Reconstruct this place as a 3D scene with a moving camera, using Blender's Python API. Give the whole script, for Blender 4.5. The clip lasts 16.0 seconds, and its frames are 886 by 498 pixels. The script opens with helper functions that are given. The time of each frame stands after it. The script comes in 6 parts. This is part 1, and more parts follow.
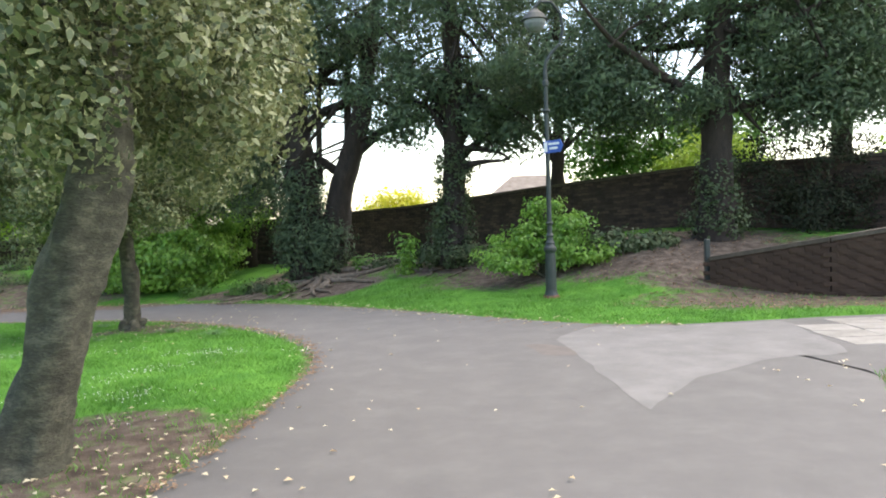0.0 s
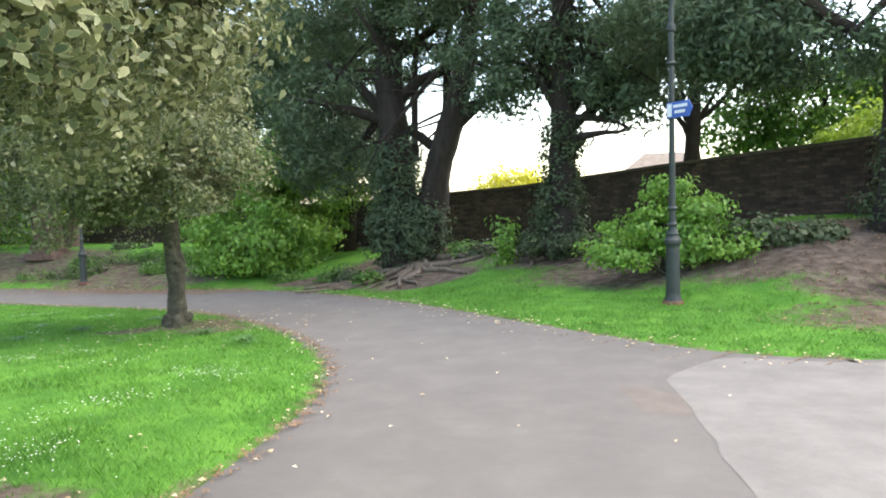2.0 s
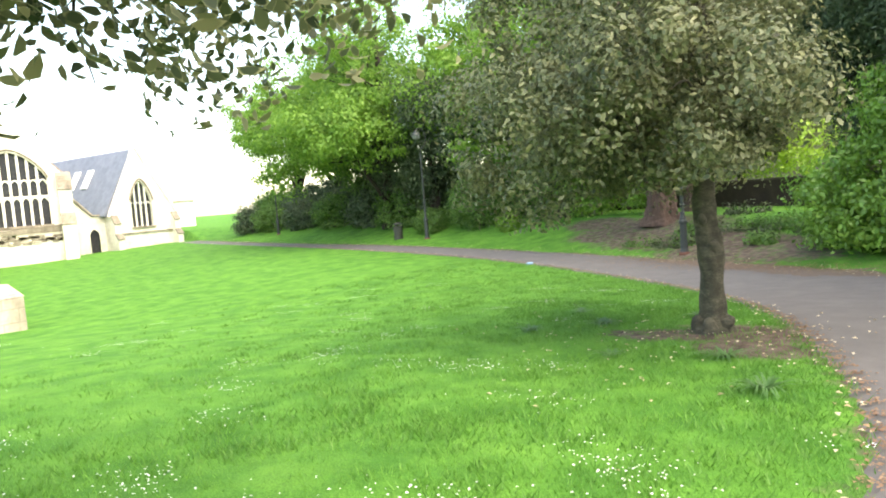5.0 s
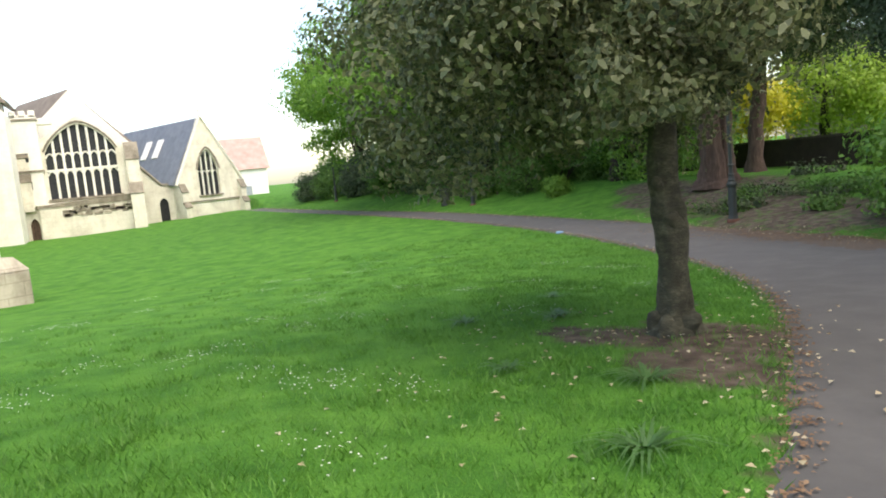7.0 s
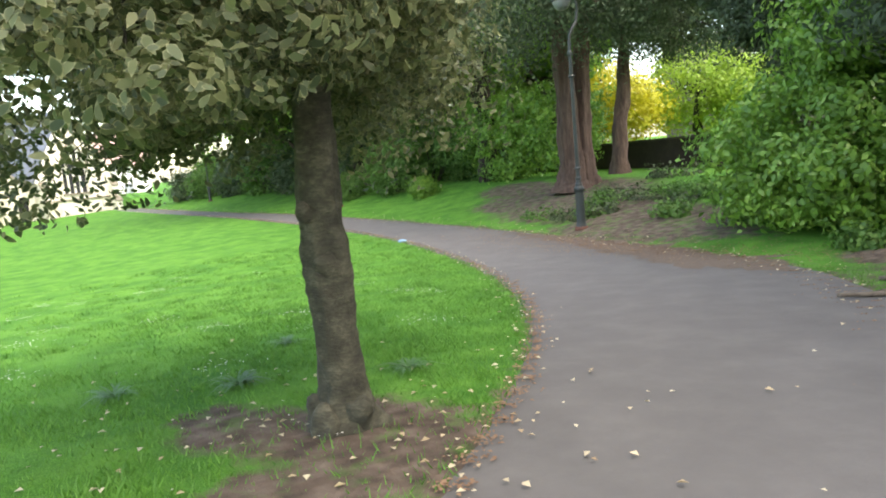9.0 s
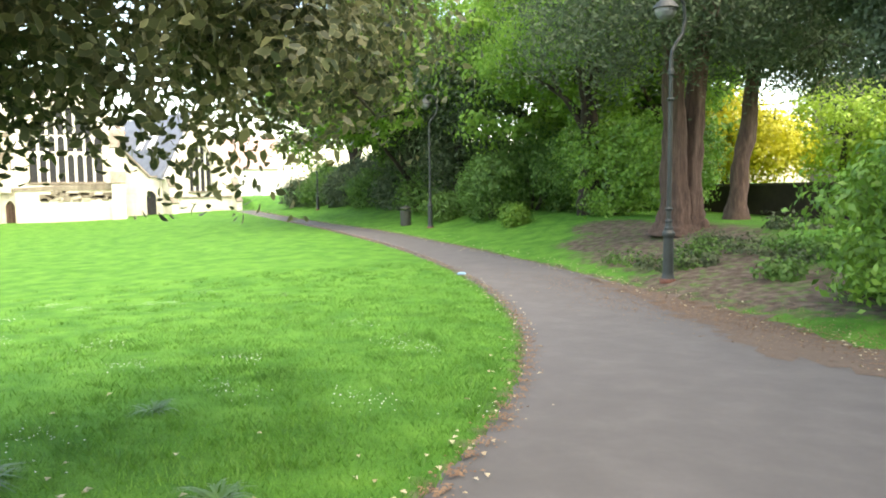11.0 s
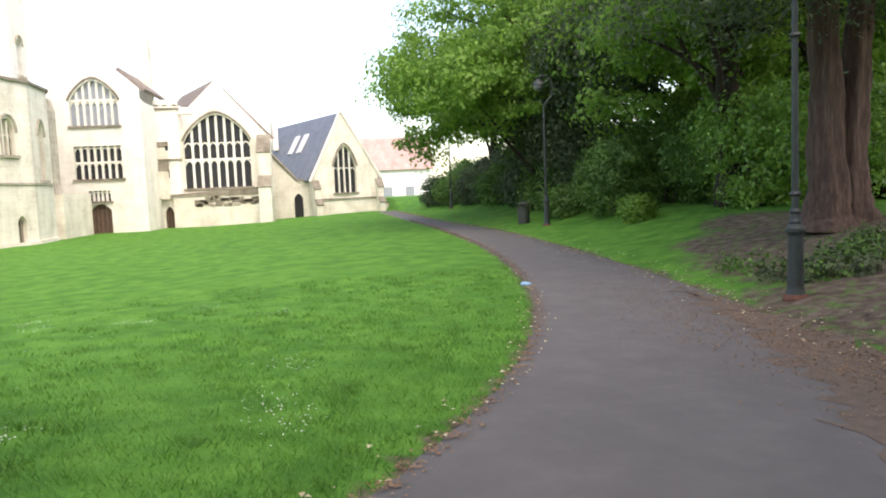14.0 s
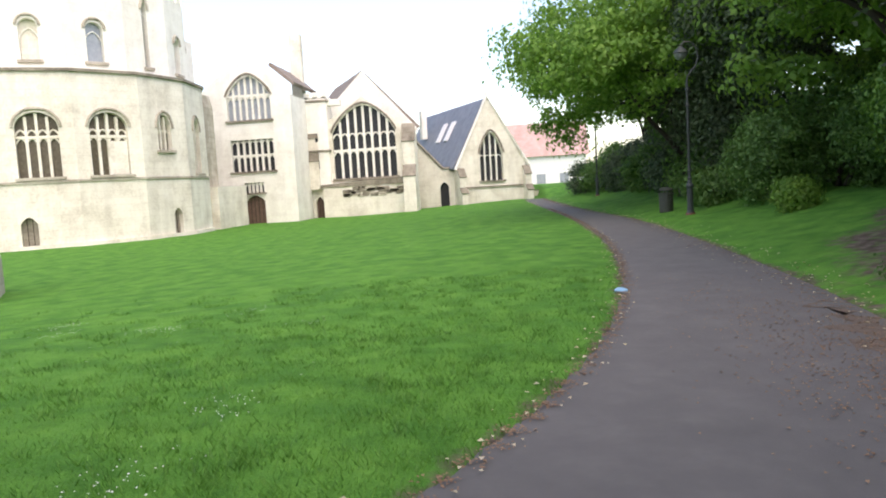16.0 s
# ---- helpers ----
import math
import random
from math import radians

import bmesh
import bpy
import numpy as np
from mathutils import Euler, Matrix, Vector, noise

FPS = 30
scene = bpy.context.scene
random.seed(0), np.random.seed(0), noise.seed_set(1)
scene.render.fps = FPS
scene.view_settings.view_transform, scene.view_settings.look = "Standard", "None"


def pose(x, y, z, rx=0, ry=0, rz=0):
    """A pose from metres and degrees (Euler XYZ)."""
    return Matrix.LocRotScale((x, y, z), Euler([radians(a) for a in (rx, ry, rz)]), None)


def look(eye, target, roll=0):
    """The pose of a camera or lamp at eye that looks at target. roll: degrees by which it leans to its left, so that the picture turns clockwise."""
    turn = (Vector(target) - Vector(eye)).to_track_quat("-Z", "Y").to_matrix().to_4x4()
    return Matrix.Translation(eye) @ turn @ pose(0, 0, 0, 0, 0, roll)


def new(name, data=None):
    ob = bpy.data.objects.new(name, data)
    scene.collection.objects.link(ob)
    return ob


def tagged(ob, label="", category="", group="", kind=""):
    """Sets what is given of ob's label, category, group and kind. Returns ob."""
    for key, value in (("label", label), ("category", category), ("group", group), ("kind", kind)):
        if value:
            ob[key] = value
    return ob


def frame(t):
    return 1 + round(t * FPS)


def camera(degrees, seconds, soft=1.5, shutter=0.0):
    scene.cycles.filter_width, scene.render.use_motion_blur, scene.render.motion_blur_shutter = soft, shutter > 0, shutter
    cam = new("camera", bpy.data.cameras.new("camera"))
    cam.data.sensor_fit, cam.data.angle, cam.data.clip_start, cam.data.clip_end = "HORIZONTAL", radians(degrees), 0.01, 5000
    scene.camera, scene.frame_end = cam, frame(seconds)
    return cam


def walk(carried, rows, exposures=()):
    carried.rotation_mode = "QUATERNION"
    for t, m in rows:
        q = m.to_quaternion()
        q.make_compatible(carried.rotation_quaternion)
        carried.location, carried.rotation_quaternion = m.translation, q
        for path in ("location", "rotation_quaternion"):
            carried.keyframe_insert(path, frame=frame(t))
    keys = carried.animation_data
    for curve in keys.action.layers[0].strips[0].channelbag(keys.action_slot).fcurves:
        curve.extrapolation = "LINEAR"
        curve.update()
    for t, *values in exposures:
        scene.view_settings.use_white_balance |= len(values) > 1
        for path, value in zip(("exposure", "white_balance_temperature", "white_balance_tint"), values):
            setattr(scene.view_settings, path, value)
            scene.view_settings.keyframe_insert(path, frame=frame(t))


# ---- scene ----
# ---- camera and walk ----
cam = camera(62.0, 16.0, soft=1.9)
walk(cam, [
    (0.0, pose(-0.000, 0.000, 1.492, 87.43, 1.99, -0.00)),
    (0.5, pose(0.169, 0.602, 1.496, 88.33, 2.37, -9.35)),
    (1.0, pose(0.341, 1.209, 1.500, 86.90, 2.56, -0.28)),
    (1.5, pose(0.480, 1.818, 1.505, 86.08, 4.93, 1.98)),
    (2.0, pose(0.582, 2.442, 1.508, 86.18, 1.62, 10.29)),
    (2.5, pose(0.606, 3.062, 1.512, 86.80, 0.28, 13.66)),
    (3.0, pose(0.556, 3.695, 1.497, 88.28, 1.65, 26.49)),
    (3.5, pose(0.460, 4.335, 1.482, 86.25, 3.55, 30.71)),
    (4.0, pose(0.295, 4.932, 1.479, 86.29, 6.32, 36.47)),
    (4.5, pose(0.103, 5.519, 1.469, 86.21, 6.88, 49.65)),
    (5.0, pose(-0.078, 6.103, 1.438, 85.79, 4.60, 58.85)),
    (5.5, pose(-0.250, 6.689, 1.395, 85.17, 2.71, 64.56)),
    (6.0, pose(-0.414, 7.282, 1.345, 84.50, 2.42, 67.26)),
    (6.5, pose(-0.571, 7.889, 1.297, 83.94, 3.71, 67.41)),
    (7.0, pose(-0.725, 8.522, 1.258, 83.63, 5.51, 65.51)),
    (7.5, pose(-0.883, 9.208, 1.235, 83.74, 5.06, 62.03)),
    (8.0, pose(-1.059, 9.867, 1.215, 82.69, 5.37, 55.94)),
    (8.5, pose(-1.299, 10.503, 1.204, 83.00, 3.42, 63.13)),
    (9.0, pose(-1.570, 11.090, 1.199, 82.71, 5.23, 58.76)),
    (9.5, pose(-1.884, 11.684, 1.196, 84.66, 3.34, 64.50)),
    (10.0, pose(-2.190, 12.242, 1.180, 85.40, 1.56, 67.53)),
    (10.5, pose(-2.500, 12.780, 1.156, 85.38, 0.64, 68.75)),
    (11.0, pose(-2.818, 13.305, 1.123, 85.03, 0.62, 69.05)),
    (11.5, pose(-3.150, 13.820, 1.086, 84.80, 1.31, 69.32)),
    (12.0, pose(-3.498, 14.331, 1.046, 85.11, 2.18, 70.44)),
    (12.5, pose(-3.869, 14.843, 1.006, 86.42, 2.18, 73.31)),
    (13.0, pose(-4.284, 15.335, 0.965, 86.58, 1.37, 76.11)),
    (13.5, pose(-4.704, 15.837, 0.933, 85.24, 2.52, 75.37)),
    (14.0, pose(-5.195, 16.263, 0.912, 85.23, 2.39, 82.35)),
    (14.5, pose(-5.680, 16.681, 0.886, 85.71, 2.38, 89.76)),
    (15.0, pose(-6.164, 17.067, 0.857, 85.95, 2.43, 93.97)),
    (15.5, pose(-6.646, 17.425, 0.835, 83.43, 4.52, 88.27)),
    (16.0, pose(-7.119, 17.775, 0.824, 84.91, 3.37, 95.12)),
], exposures=[(0.0, 2.2, 7500, 10), (1.0, 2.3, 7500, 10), (2.5, 2.55, 7700, 10), (3.5, 2.68, 7950, 10), (4.5, 2.65, 8300, 10), (7.0, 1.55, 7700, 10), (7.6, 1.52, 7600, 10), (8.5, 1.95, 7600, 10), (9.5, 2.62, 8200, 10), (12.0, 2.45, 8400, 10), (13.0, 1.88, 8000, 16), (14.5, 1.62, 7600, 17), (16.0, 1.38, 7300, 18)])

# ---- world, sun ----
SUN_TO = Vector((0.52, 0.22, 0.82)).normalized()
world = bpy.data.worlds.new("sky")
scene.world = world
world.use_nodes = True
wn = world.node_tree
sky = wn.nodes.new("ShaderNodeTexSky")
sky.sky_type = 'NISHITA'
sky.sun_disc = False
sky.sun_elevation = math.asin(SUN_TO.z)
sky.sun_rotation = math.atan2(SUN_TO.x, SUN_TO.y)
sky.air_density = 1.0
sky.dust_density = 1.5
wbg = wn.nodes["Background"]
wbg.inputs[1].default_value = 0.15
wn.links.new(sky.outputs[0], wbg.inputs[0])
sun = new("sun", bpy.data.lights.new("sun", 'SUN'))
sun.data.energy = 1.3
sun.data.angle = radians(95)
sun.data.color = (1.0, 0.93, 0.82)
sun.matrix_world = look(SUN_TO * 100, (0, 0, 0))


# ---- materials ----
def mat(name, stops, scale=8.0, rough=0.85, bump=0.3, detail=6.0, fine=60.0, metal=0.0, per=None, spread=0.25, spec=0.5, stretch=1.0, blocks=0.0):
    """Noise-mottled surface: stops are colours from dark to light; per is 'island' or 'object' for a shift by piece."""
    m = bpy.data.materials.new(name)
    m.use_nodes = True
    nt = m.node_tree
    b = nt.nodes["Principled BSDF"]
    b.inputs["Roughness"].default_value = rough
    b.inputs["Metallic"].default_value = metal
    b.inputs["Specular IOR Level"].default_value = spec
    co = nt.nodes.new("ShaderNodeTexCoord")
    n1 = nt.nodes.new("ShaderNodeTexNoise")
    n1.inputs["Scale"].default_value = scale
    n1.inputs["Detail"].default_value = detail
    n1.inputs["Roughness"].default_value = 0.65
    n2 = nt.nodes.new("ShaderNodeTexNoise")
    n2.inputs["Scale"].default_value = fine
    n2.inputs["Detail"].default_value = 3.0
    mp = nt.nodes.new("ShaderNodeMapping")
    mp.inputs["Scale"].default_value = (1, 1, stretch)
    nt.links.new(co.outputs["Object"], mp.inputs["Vector"])
    for n in (n1, n2):
        nt.links.new(mp.outputs[0], n.inputs["Vector"])
    mix = nt.nodes.new("ShaderNodeMath")
    mix.operation = 'MULTIPLY_ADD'
    mix.inputs[1].default_value = 0.35
    nt.links.new(n2.outputs[0], mix.inputs[0])
    nt.links.new(n1.outputs[0], mix.inputs[2])
    val = mix
    if per:
        if per == 'island':
            r = nt.nodes.new("ShaderNodeNewGeometry").outputs["Random Per Island"]
        else:
            r = nt.nodes.new("ShaderNodeObjectInfo").outputs["Random"]
        a = nt.nodes.new("ShaderNodeMath")
        a.operation = 'MULTIPLY_ADD'
        a.inputs[1].default_value = spread
        nt.links.new(r, a.inputs[0])
        nt.links.new(mix.outputs[0], a.inputs[2])
        val = nt.nodes.new("ShaderNodeMath")
        val.operation = 'SUBTRACT'
        val.inputs[1].default_value = spread / 2
        nt.links.new(a.outputs[0], val.inputs[0])
    ramp = nt.nodes.new("ShaderNodeValToRGB")
    nt.links.new(val.outputs[0], ramp.inputs[0])
    el = ramp.color_ramp.elements
    lo, hi = 0.42, 0.95
    while len(el) < len(stops):
        el.new(0.5)
    for i, c in enumerate(stops):
        el[i].position = lo + (hi - lo) * i / max(1, len(stops) - 1)
        el[i].color = (*c, 1)
    col = ramp.outputs[0]
    if blocks:
        # ashlar courses with uneven blocks, and grey weather streaks running down
        sp = nt.nodes.new("ShaderNodeSeparateXYZ")
        nt.links.new(co.outputs["Object"], sp.inputs[0])
        ad = nt.nodes.new("ShaderNodeMath")
        nt.links.new(sp.outputs[0], ad.inputs[0])
        nt.links.new(sp.outputs[1], ad.inputs[1])
        cb = nt.nodes.new("ShaderNodeCombineXYZ")
        nt.links.new(ad.outputs[0], cb.inputs[0])
        nt.links.new(sp.outputs[2], cb.inputs[1])
        bk = nt.nodes.new("ShaderNodeTexBrick")
        bk.inputs["Scale"].default_value = 1.0
        bk.inputs["Brick Width"].default_value = 0.85
        bk.inputs["Row Height"].default_value = 0.36
        bk.inputs["Mortar Size"].default_value = 0.018
        bk.inputs["Mortar Smooth"].default_value = 0.3
        bk.inputs["Color1"].default_value = (1.0, 1.0, 1.0, 1)
        bk.inputs["Color2"].default_value = (0.80, 0.79, 0.77, 1)
        bk.inputs["Mortar"].default_value = (0.62, 0.60, 0.57, 1)
        nt.links.new(cb.outputs[0], bk.inputs["Vector"])
        sm = nt.nodes.new("ShaderNodeMapping")
        sm.inputs["Scale"].default_value = (1.1, 1.1, 0.14)
        nt.links.new(co.outputs["Object"], sm.inputs["Vector"])
        sn = nt.nodes.new("ShaderNodeTexNoise")
        sn.inputs["Scale"].default_value = 1.0
        sn.inputs["Detail"].default_value = 7.0
        sn.inputs["Roughness"].default_value = 0.6
        nt.links.new(sm.outputs[0], sn.inputs["Vector"])
        sr = nt.nodes.new("ShaderNodeValToRGB")
        sr.color_ramp.elements[0].position = 0.40
        sr.color_ramp.elements[0].color = (0.56, 0.54, 0.52, 1)
        sr.color_ramp.elements[1].position = 0.56
        sr.color_ramp.elements[1].color = (1, 1, 1, 1)
        nt.links.new(sn.outputs[0], sr.inputs[0])
        for src in (bk.outputs["Color"], sr.outputs[0]):
            mu = nt.nodes.new("ShaderNodeMix")
            mu.data_type = 'RGBA'
            mu.blend_type = 'MULTIPLY'
            mu.inputs["Factor"].default_value = blocks
            nt.links.new(col, mu.inputs["A"])
            nt.links.new(src, mu.inputs["B"])
            col = mu.outputs["Result"]
    nt.links.new(col, b.inputs["Base Color"])
    if bump:
        bp = nt.nodes.new("ShaderNodeBump")
        bp.inputs["Strength"].default_value = bump
        bp.inputs["Distance"].default_value = 0.02
        nt.links.new(mix.outputs[0], bp.inputs["Height"])
        nt.links.new(bp.outputs[0], b.inputs["Normal"])
    return m


def leaf_mat(name, stops, rim=None, rough=0.5, glow=0.35, rim_from=0.55):
    """Leaf: colour by leaf, an optional pale rim across its width, light passing through."""
    m = bpy.data.materials.new(name)
    m.use_nodes = True
    nt = m.node_tree
    b = nt.nodes["Principled BSDF"]
    b.inputs["Roughness"].default_value = rough
    geo = nt.nodes.new("ShaderNodeNewGeometry")
    ramp = nt.nodes.new("ShaderNodeValToRGB")
    el = ramp.color_ramp.elements
    while len(el) < len(stops):
        el.new(0.5)
    for i, c in enumerate(stops):
        el[i].position = i / max(1, len(stops) - 1)
        el[i].color = (*c, 1)
    tc = nt.nodes.new("ShaderNodeTexCoord")
    big = nt.nodes.new("ShaderNodeTexNoise")
    big.inputs["Scale"].default_value = 1.6
    big.inputs["Detail"].default_value = 3.0
    nt.links.new(tc.outputs["Object"], big.inputs["Vector"])
    f1 = nt.nodes.new("ShaderNodeMath")
    f1.operation = 'MULTIPLY_ADD'
    f1.inputs[1].default_value = 0.55
    f1.inputs[2].default_value = -0.42
    nt.links.new(geo.outputs["Random Per Island"], f1.inputs[0])
    f2 = nt.nodes.new("ShaderNodeMath")
    f2.operation = 'MULTIPLY_ADD'
    f2.inputs[1].default_value = 1.25
    nt.links.new(big.outputs[0], f2.inputs[0])
    nt.links.new(f1.outputs[0], f2.inputs[2])
    nt.links.new(f2.outputs[0], ramp.inputs[0])
    col = ramp.outputs[0]
    if rim:
        uv = nt.nodes.new("ShaderNodeUVMap")
        uv.uv_map = "UVMap"
        sep = nt.nodes.new("ShaderNodeVectorMath")
        sep.operation = 'LENGTH'
        nt.links.new(uv.outputs[0], sep.inputs[0])
        ns = nt.nodes.new("ShaderNodeTexNoise")
        ns.inputs["Scale"].default_value = 25
        ob = nt.nodes.new("ShaderNodeTexCoord")
        nt.links.new(ob.outputs["Object"], ns.inputs["Vector"])
        ad = nt.nodes.new("ShaderNodeMath")
        ad.operation = 'MULTIPLY_ADD'
        ad.inputs[1].default_value = 0.7
        nt.links.new(ns.outputs[0], ad.inputs[0])
        nt.links.new(sep.outputs["Value"], ad.inputs[2])
        st = nt.nodes.new("ShaderNodeMapRange")
        st.inputs["From Min"].default_value = rim_from + 0.3
        st.inputs["From Max"].default_value = rim_from + 0.5
        nt.links.new(ad.outputs[0], st.inputs["Value"])
        mx = nt.nodes.new("ShaderNodeMix")
        mx.data_type = 'RGBA'
        nt.links.new(st.outputs[0], mx.inputs["Factor"])
        nt.links.new(col, mx.inputs["A"])
        mx.inputs["B"].default_value = (*rim, 1)
        col = mx.outputs["Result"]
    nt.links.new(col, b.inputs["Base Color"])
    tr = nt.nodes.new("ShaderNodeBsdfTranslucent")
    nt.links.new(col, tr.inputs["Color"])
    sh = nt.nodes.new("ShaderNodeMixShader")
    sh.inputs[0].default_value = glow
    nt.links.new(b.outputs[0], sh.inputs[1])
    nt.links.new(tr.outputs[0], sh.inputs[2])
    nt.links.new(sh.outputs[0], nt.nodes["Material Output"].inputs["Surface"])
    return m


def ground_mat():
    """Grass and bare soil, blended by the soil mask of the ground sheet."""
    m = bpy.data.materials.new("turf")
    m.use_nodes = True
    nt = m.node_tree
    b = nt.nodes["Principled BSDF"]
    b.inputs["Roughness"].default_value = 0.95
    b.inputs["Specular IOR Level"].default_value = 0.15
    co = nt.nodes.new("ShaderNodeTexCoord")

    def noise_at(scale, detail=5.0):
        n = nt.nodes.new("ShaderNodeTexNoise")
        n.inputs["Scale"].default_value = scale
        n.inputs["Detail"].default_value = detail
        nt.links.new(co.outputs["Object"], n.inputs["Vector"])
        return n.outputs[0]

    def ramp(src, stops, lo=0.3, hi=0.7):
        r = nt.nodes.new("ShaderNodeValToRGB")
        el = r.color_ramp.elements
        while len(el) < len(stops):
            el.new(0.5)
        for i, c in enumerate(stops):
            el[i].position = lo + (hi - lo) * i / (len(stops) - 1)
            el[i].color = (*c, 1)
        nt.links.new(src, r.inputs[0])
        return r.outputs[0]

    big, mid, fine = noise_at(0.35), noise_at(3.0), noise_at(90.0, 3.0)
    g1 = ramp(mid, [(0.046, 0.145, 0.018), (0.066, 0.195, 0.026), (0.092, 0.240, 0.036)], 0.34, 0.66)
    g2 = ramp(fine, [(0.032, 0.108, 0.013), (0.070, 0.205, 0.028), (0.120, 0.290, 0.050)], 0.36, 0.64)
    gm = nt.nodes.new("ShaderNodeMix")
    gm.data_type = 'RGBA'
    gm.inputs["Factor"].default_value = 0.5
    nt.links.new(g1, gm.inputs["A"])
    nt.links.new(g2, gm.inputs["B"])
    tone = nt.nodes.new("ShaderNodeMix")
    tone.data_type = 'RGBA'
    tone.blend_type = 'MULTIPLY'
    tone.inputs["Factor"].default_value = 1.0
    nt.links.new(gm.outputs["Result"], tone.inputs["A"])
    nt.links.new(ramp(noise_at(1.7, 8.0), [(0.66, 0.76, 0.72), (0.95, 0.97, 0.93), (1.18, 1.10, 1.10)], 0.36, 0.64), tone.inputs["B"])
    soil = ramp(noise_at(6.0), [(0.054, 0.041, 0.033), (0.104, 0.080, 0.064), (0.166, 0.133, 0.108)])
    at_ = nt.nodes.new("ShaderNodeAttribute")
    at_.attribute_name = "soil"
    sm = nt.nodes.new("ShaderNodeMath")
    sm.operation = 'MULTIPLY_ADD'
    sm.inputs[1].default_value = 0.8
    nt.links.new(noise_at(5.0), sm.inputs[0])
    nt.links.new(at_.outputs["Fac"], sm.inputs[2])
    mr = nt.nodes.new("ShaderNodeMapRange")
    mr.inputs["From Min"].default_value = 0.72
    mr.inputs["From Max"].default_value = 1.0
    nt.links.new(sm.outputs[0], mr.inputs["Value"])
    fin = nt.nodes.new("ShaderNodeMix")
    fin.data_type = 'RGBA'
    nt.links.new(mr.outputs[0], fin.inputs["Factor"])
    nt.links.new(tone.outputs["Result"], fin.inputs["A"])
    nt.links.new(soil, fin.inputs["B"])
    nt.links.new(fin.outputs["Result"], b.inputs["Base Color"])
    bp = nt.nodes.new("ShaderNodeBump")
    bp.inputs["Strength"].default_value = 0.5
    bp.inputs["Distance"].default_value = 0.10
    lump = nt.nodes.new("ShaderNodeMath")
    lump.operation = 'MULTIPLY_ADD'
    lump.inputs[1].default_value = 0.3
    nt.links.new(fine, lump.inputs[0])
    nt.links.new(noise_at(9.0, 6.0), lump.inputs[2])
    nt.links.new(lump.outputs[0], bp.inputs["Height"])
    nt.links.new(bp.outputs[0], b.inputs["Normal"])
    return m


M_TURF = ground_mat()
M_ASPHALT = mat("asphalt", [(0.082, 0.079, 0.078), (0.099, 0.095, 0.093), (0.124, 0.119, 0.116)], 2.2, 0.9, 0.25, fine=160)
M_CONCRETE = mat("worn_concrete", [(0.106, 0.103, 0.101), (0.140, 0.136, 0.134), (0.182, 0.177, 0.174)], 2.2, 0.9, 0.3, fine=120)
M_SLAB = mat("paving_slab", [(0.14, 0.133, 0.122), (0.205, 0.195, 0.18), (0.27, 0.258, 0.238)], 3.0, 0.8, 0.25, per='object')
M_STAIN = mat("red_grit", [(0.098, 0.086, 0.079), (0.112, 0.097, 0.089), (0.134, 0.117, 0.108)], 5.0, 0.95, 0.4, fine=120)
M_LITTER = mat("brown_litter", [(0.080, 0.060, 0.047), (0.112, 0.084, 0.064), (0.155, 0.116, 0.090)], 9.0, 0.95, 0.6, fine=120)
M_BARK_H = mat("holly_bark", [(0.014, 0.014, 0.009), (0.046, 0.045, 0.030), (0.120, 0.116, 0.080)], 7.0, 0.9, 1.0, fine=42, stretch=1.8)
M_BARK_Y = mat("yew_bark", [(0.014, 0.010, 0.008), (0.028, 0.020, 0.016), (0.048, 0.036, 0.028)], 9.0, 0.95, 0.9, fine=40, stretch=0.3)
M_BARK_R = mat("red_bark", [(0.030, 0.019, 0.015), (0.078, 0.049, 0.038), (0.155, 0.103, 0.080)], 14.0, 0.95, 1.0, fine=45, stretch=0.12)
M_STONE = mat("limestone", [(0.54, 0.49, 0.40), (0.74, 0.70, 0.60), (0.84, 0.81, 0.72)], 0.8, 0.9, 0.3, fine=9, blocks=0.26)
M_STONE_D = mat("dark_stone", [(0.16, 0.14, 0.11), (0.27, 0.24, 0.19), (0.38, 0.34, 0.28)], 1.6, 0.9, 0.4, fine=12, blocks=0.7)
M_STONE_W = mat("pale_stone", [(0.66, 0.63, 0.56), (0.79, 0.77, 0.70), (0.86, 0.84, 0.78)], 1.0, 0.9, 0.2, fine=9, blocks=0.16)
M_SLATE = mat("slate", [(0.10, 0.12, 0.15), (0.15, 0.17, 0.21), (0.20, 0.22, 0.26)], 1.5, 0.6, 0.2, fine=14)
M_TILE_BR = mat("brown_tiles", [(0.14, 0.11, 0.09), (0.20, 0.165, 0.14), (0.27, 0.23, 0.20)], 1.5, 0.85, 0.3, fine=14)
M_TILE_RED = mat("red_tiles", [(0.33, 0.21, 0.19), (0.42, 0.28, 0.25), (0.50, 0.37, 0.34)], 1.2, 0.85, 0.3, fine=14)
M_BRICK_I = mat("dark_brick", [(0.026, 0.018, 0.016), (0.054, 0.036, 0.030), (0.095, 0.062, 0.050)], 3.0, 0.95, 0.4, fine=40, per='island', spread=0.4)
# gate wall brick: the shade of overhanging trees is put into its colour
M_BRICK_G = mat("shade_dark_brick", [(0.032, 0.018, 0.012), (0.048, 0.028, 0.019), (0.070, 0.042, 0.029)], 3.0, 0.95, 0.4, fine=40, per='island', spread=0.15)
M_BRICK_B = mat("brick_bed", [(0.022, 0.015, 0.012), (0.038, 0.025, 0.020), (0.060, 0.041, 0.033)], 2.0, 0.95, 0.4, fine=25)
M_MOSS = mat("mossy_coping", [(0.045, 0.036, 0.027), (0.075, 0.060, 0.046), (0.11, 0.09, 0.07)], 4.0, 0.95, 0.5, fine=30)
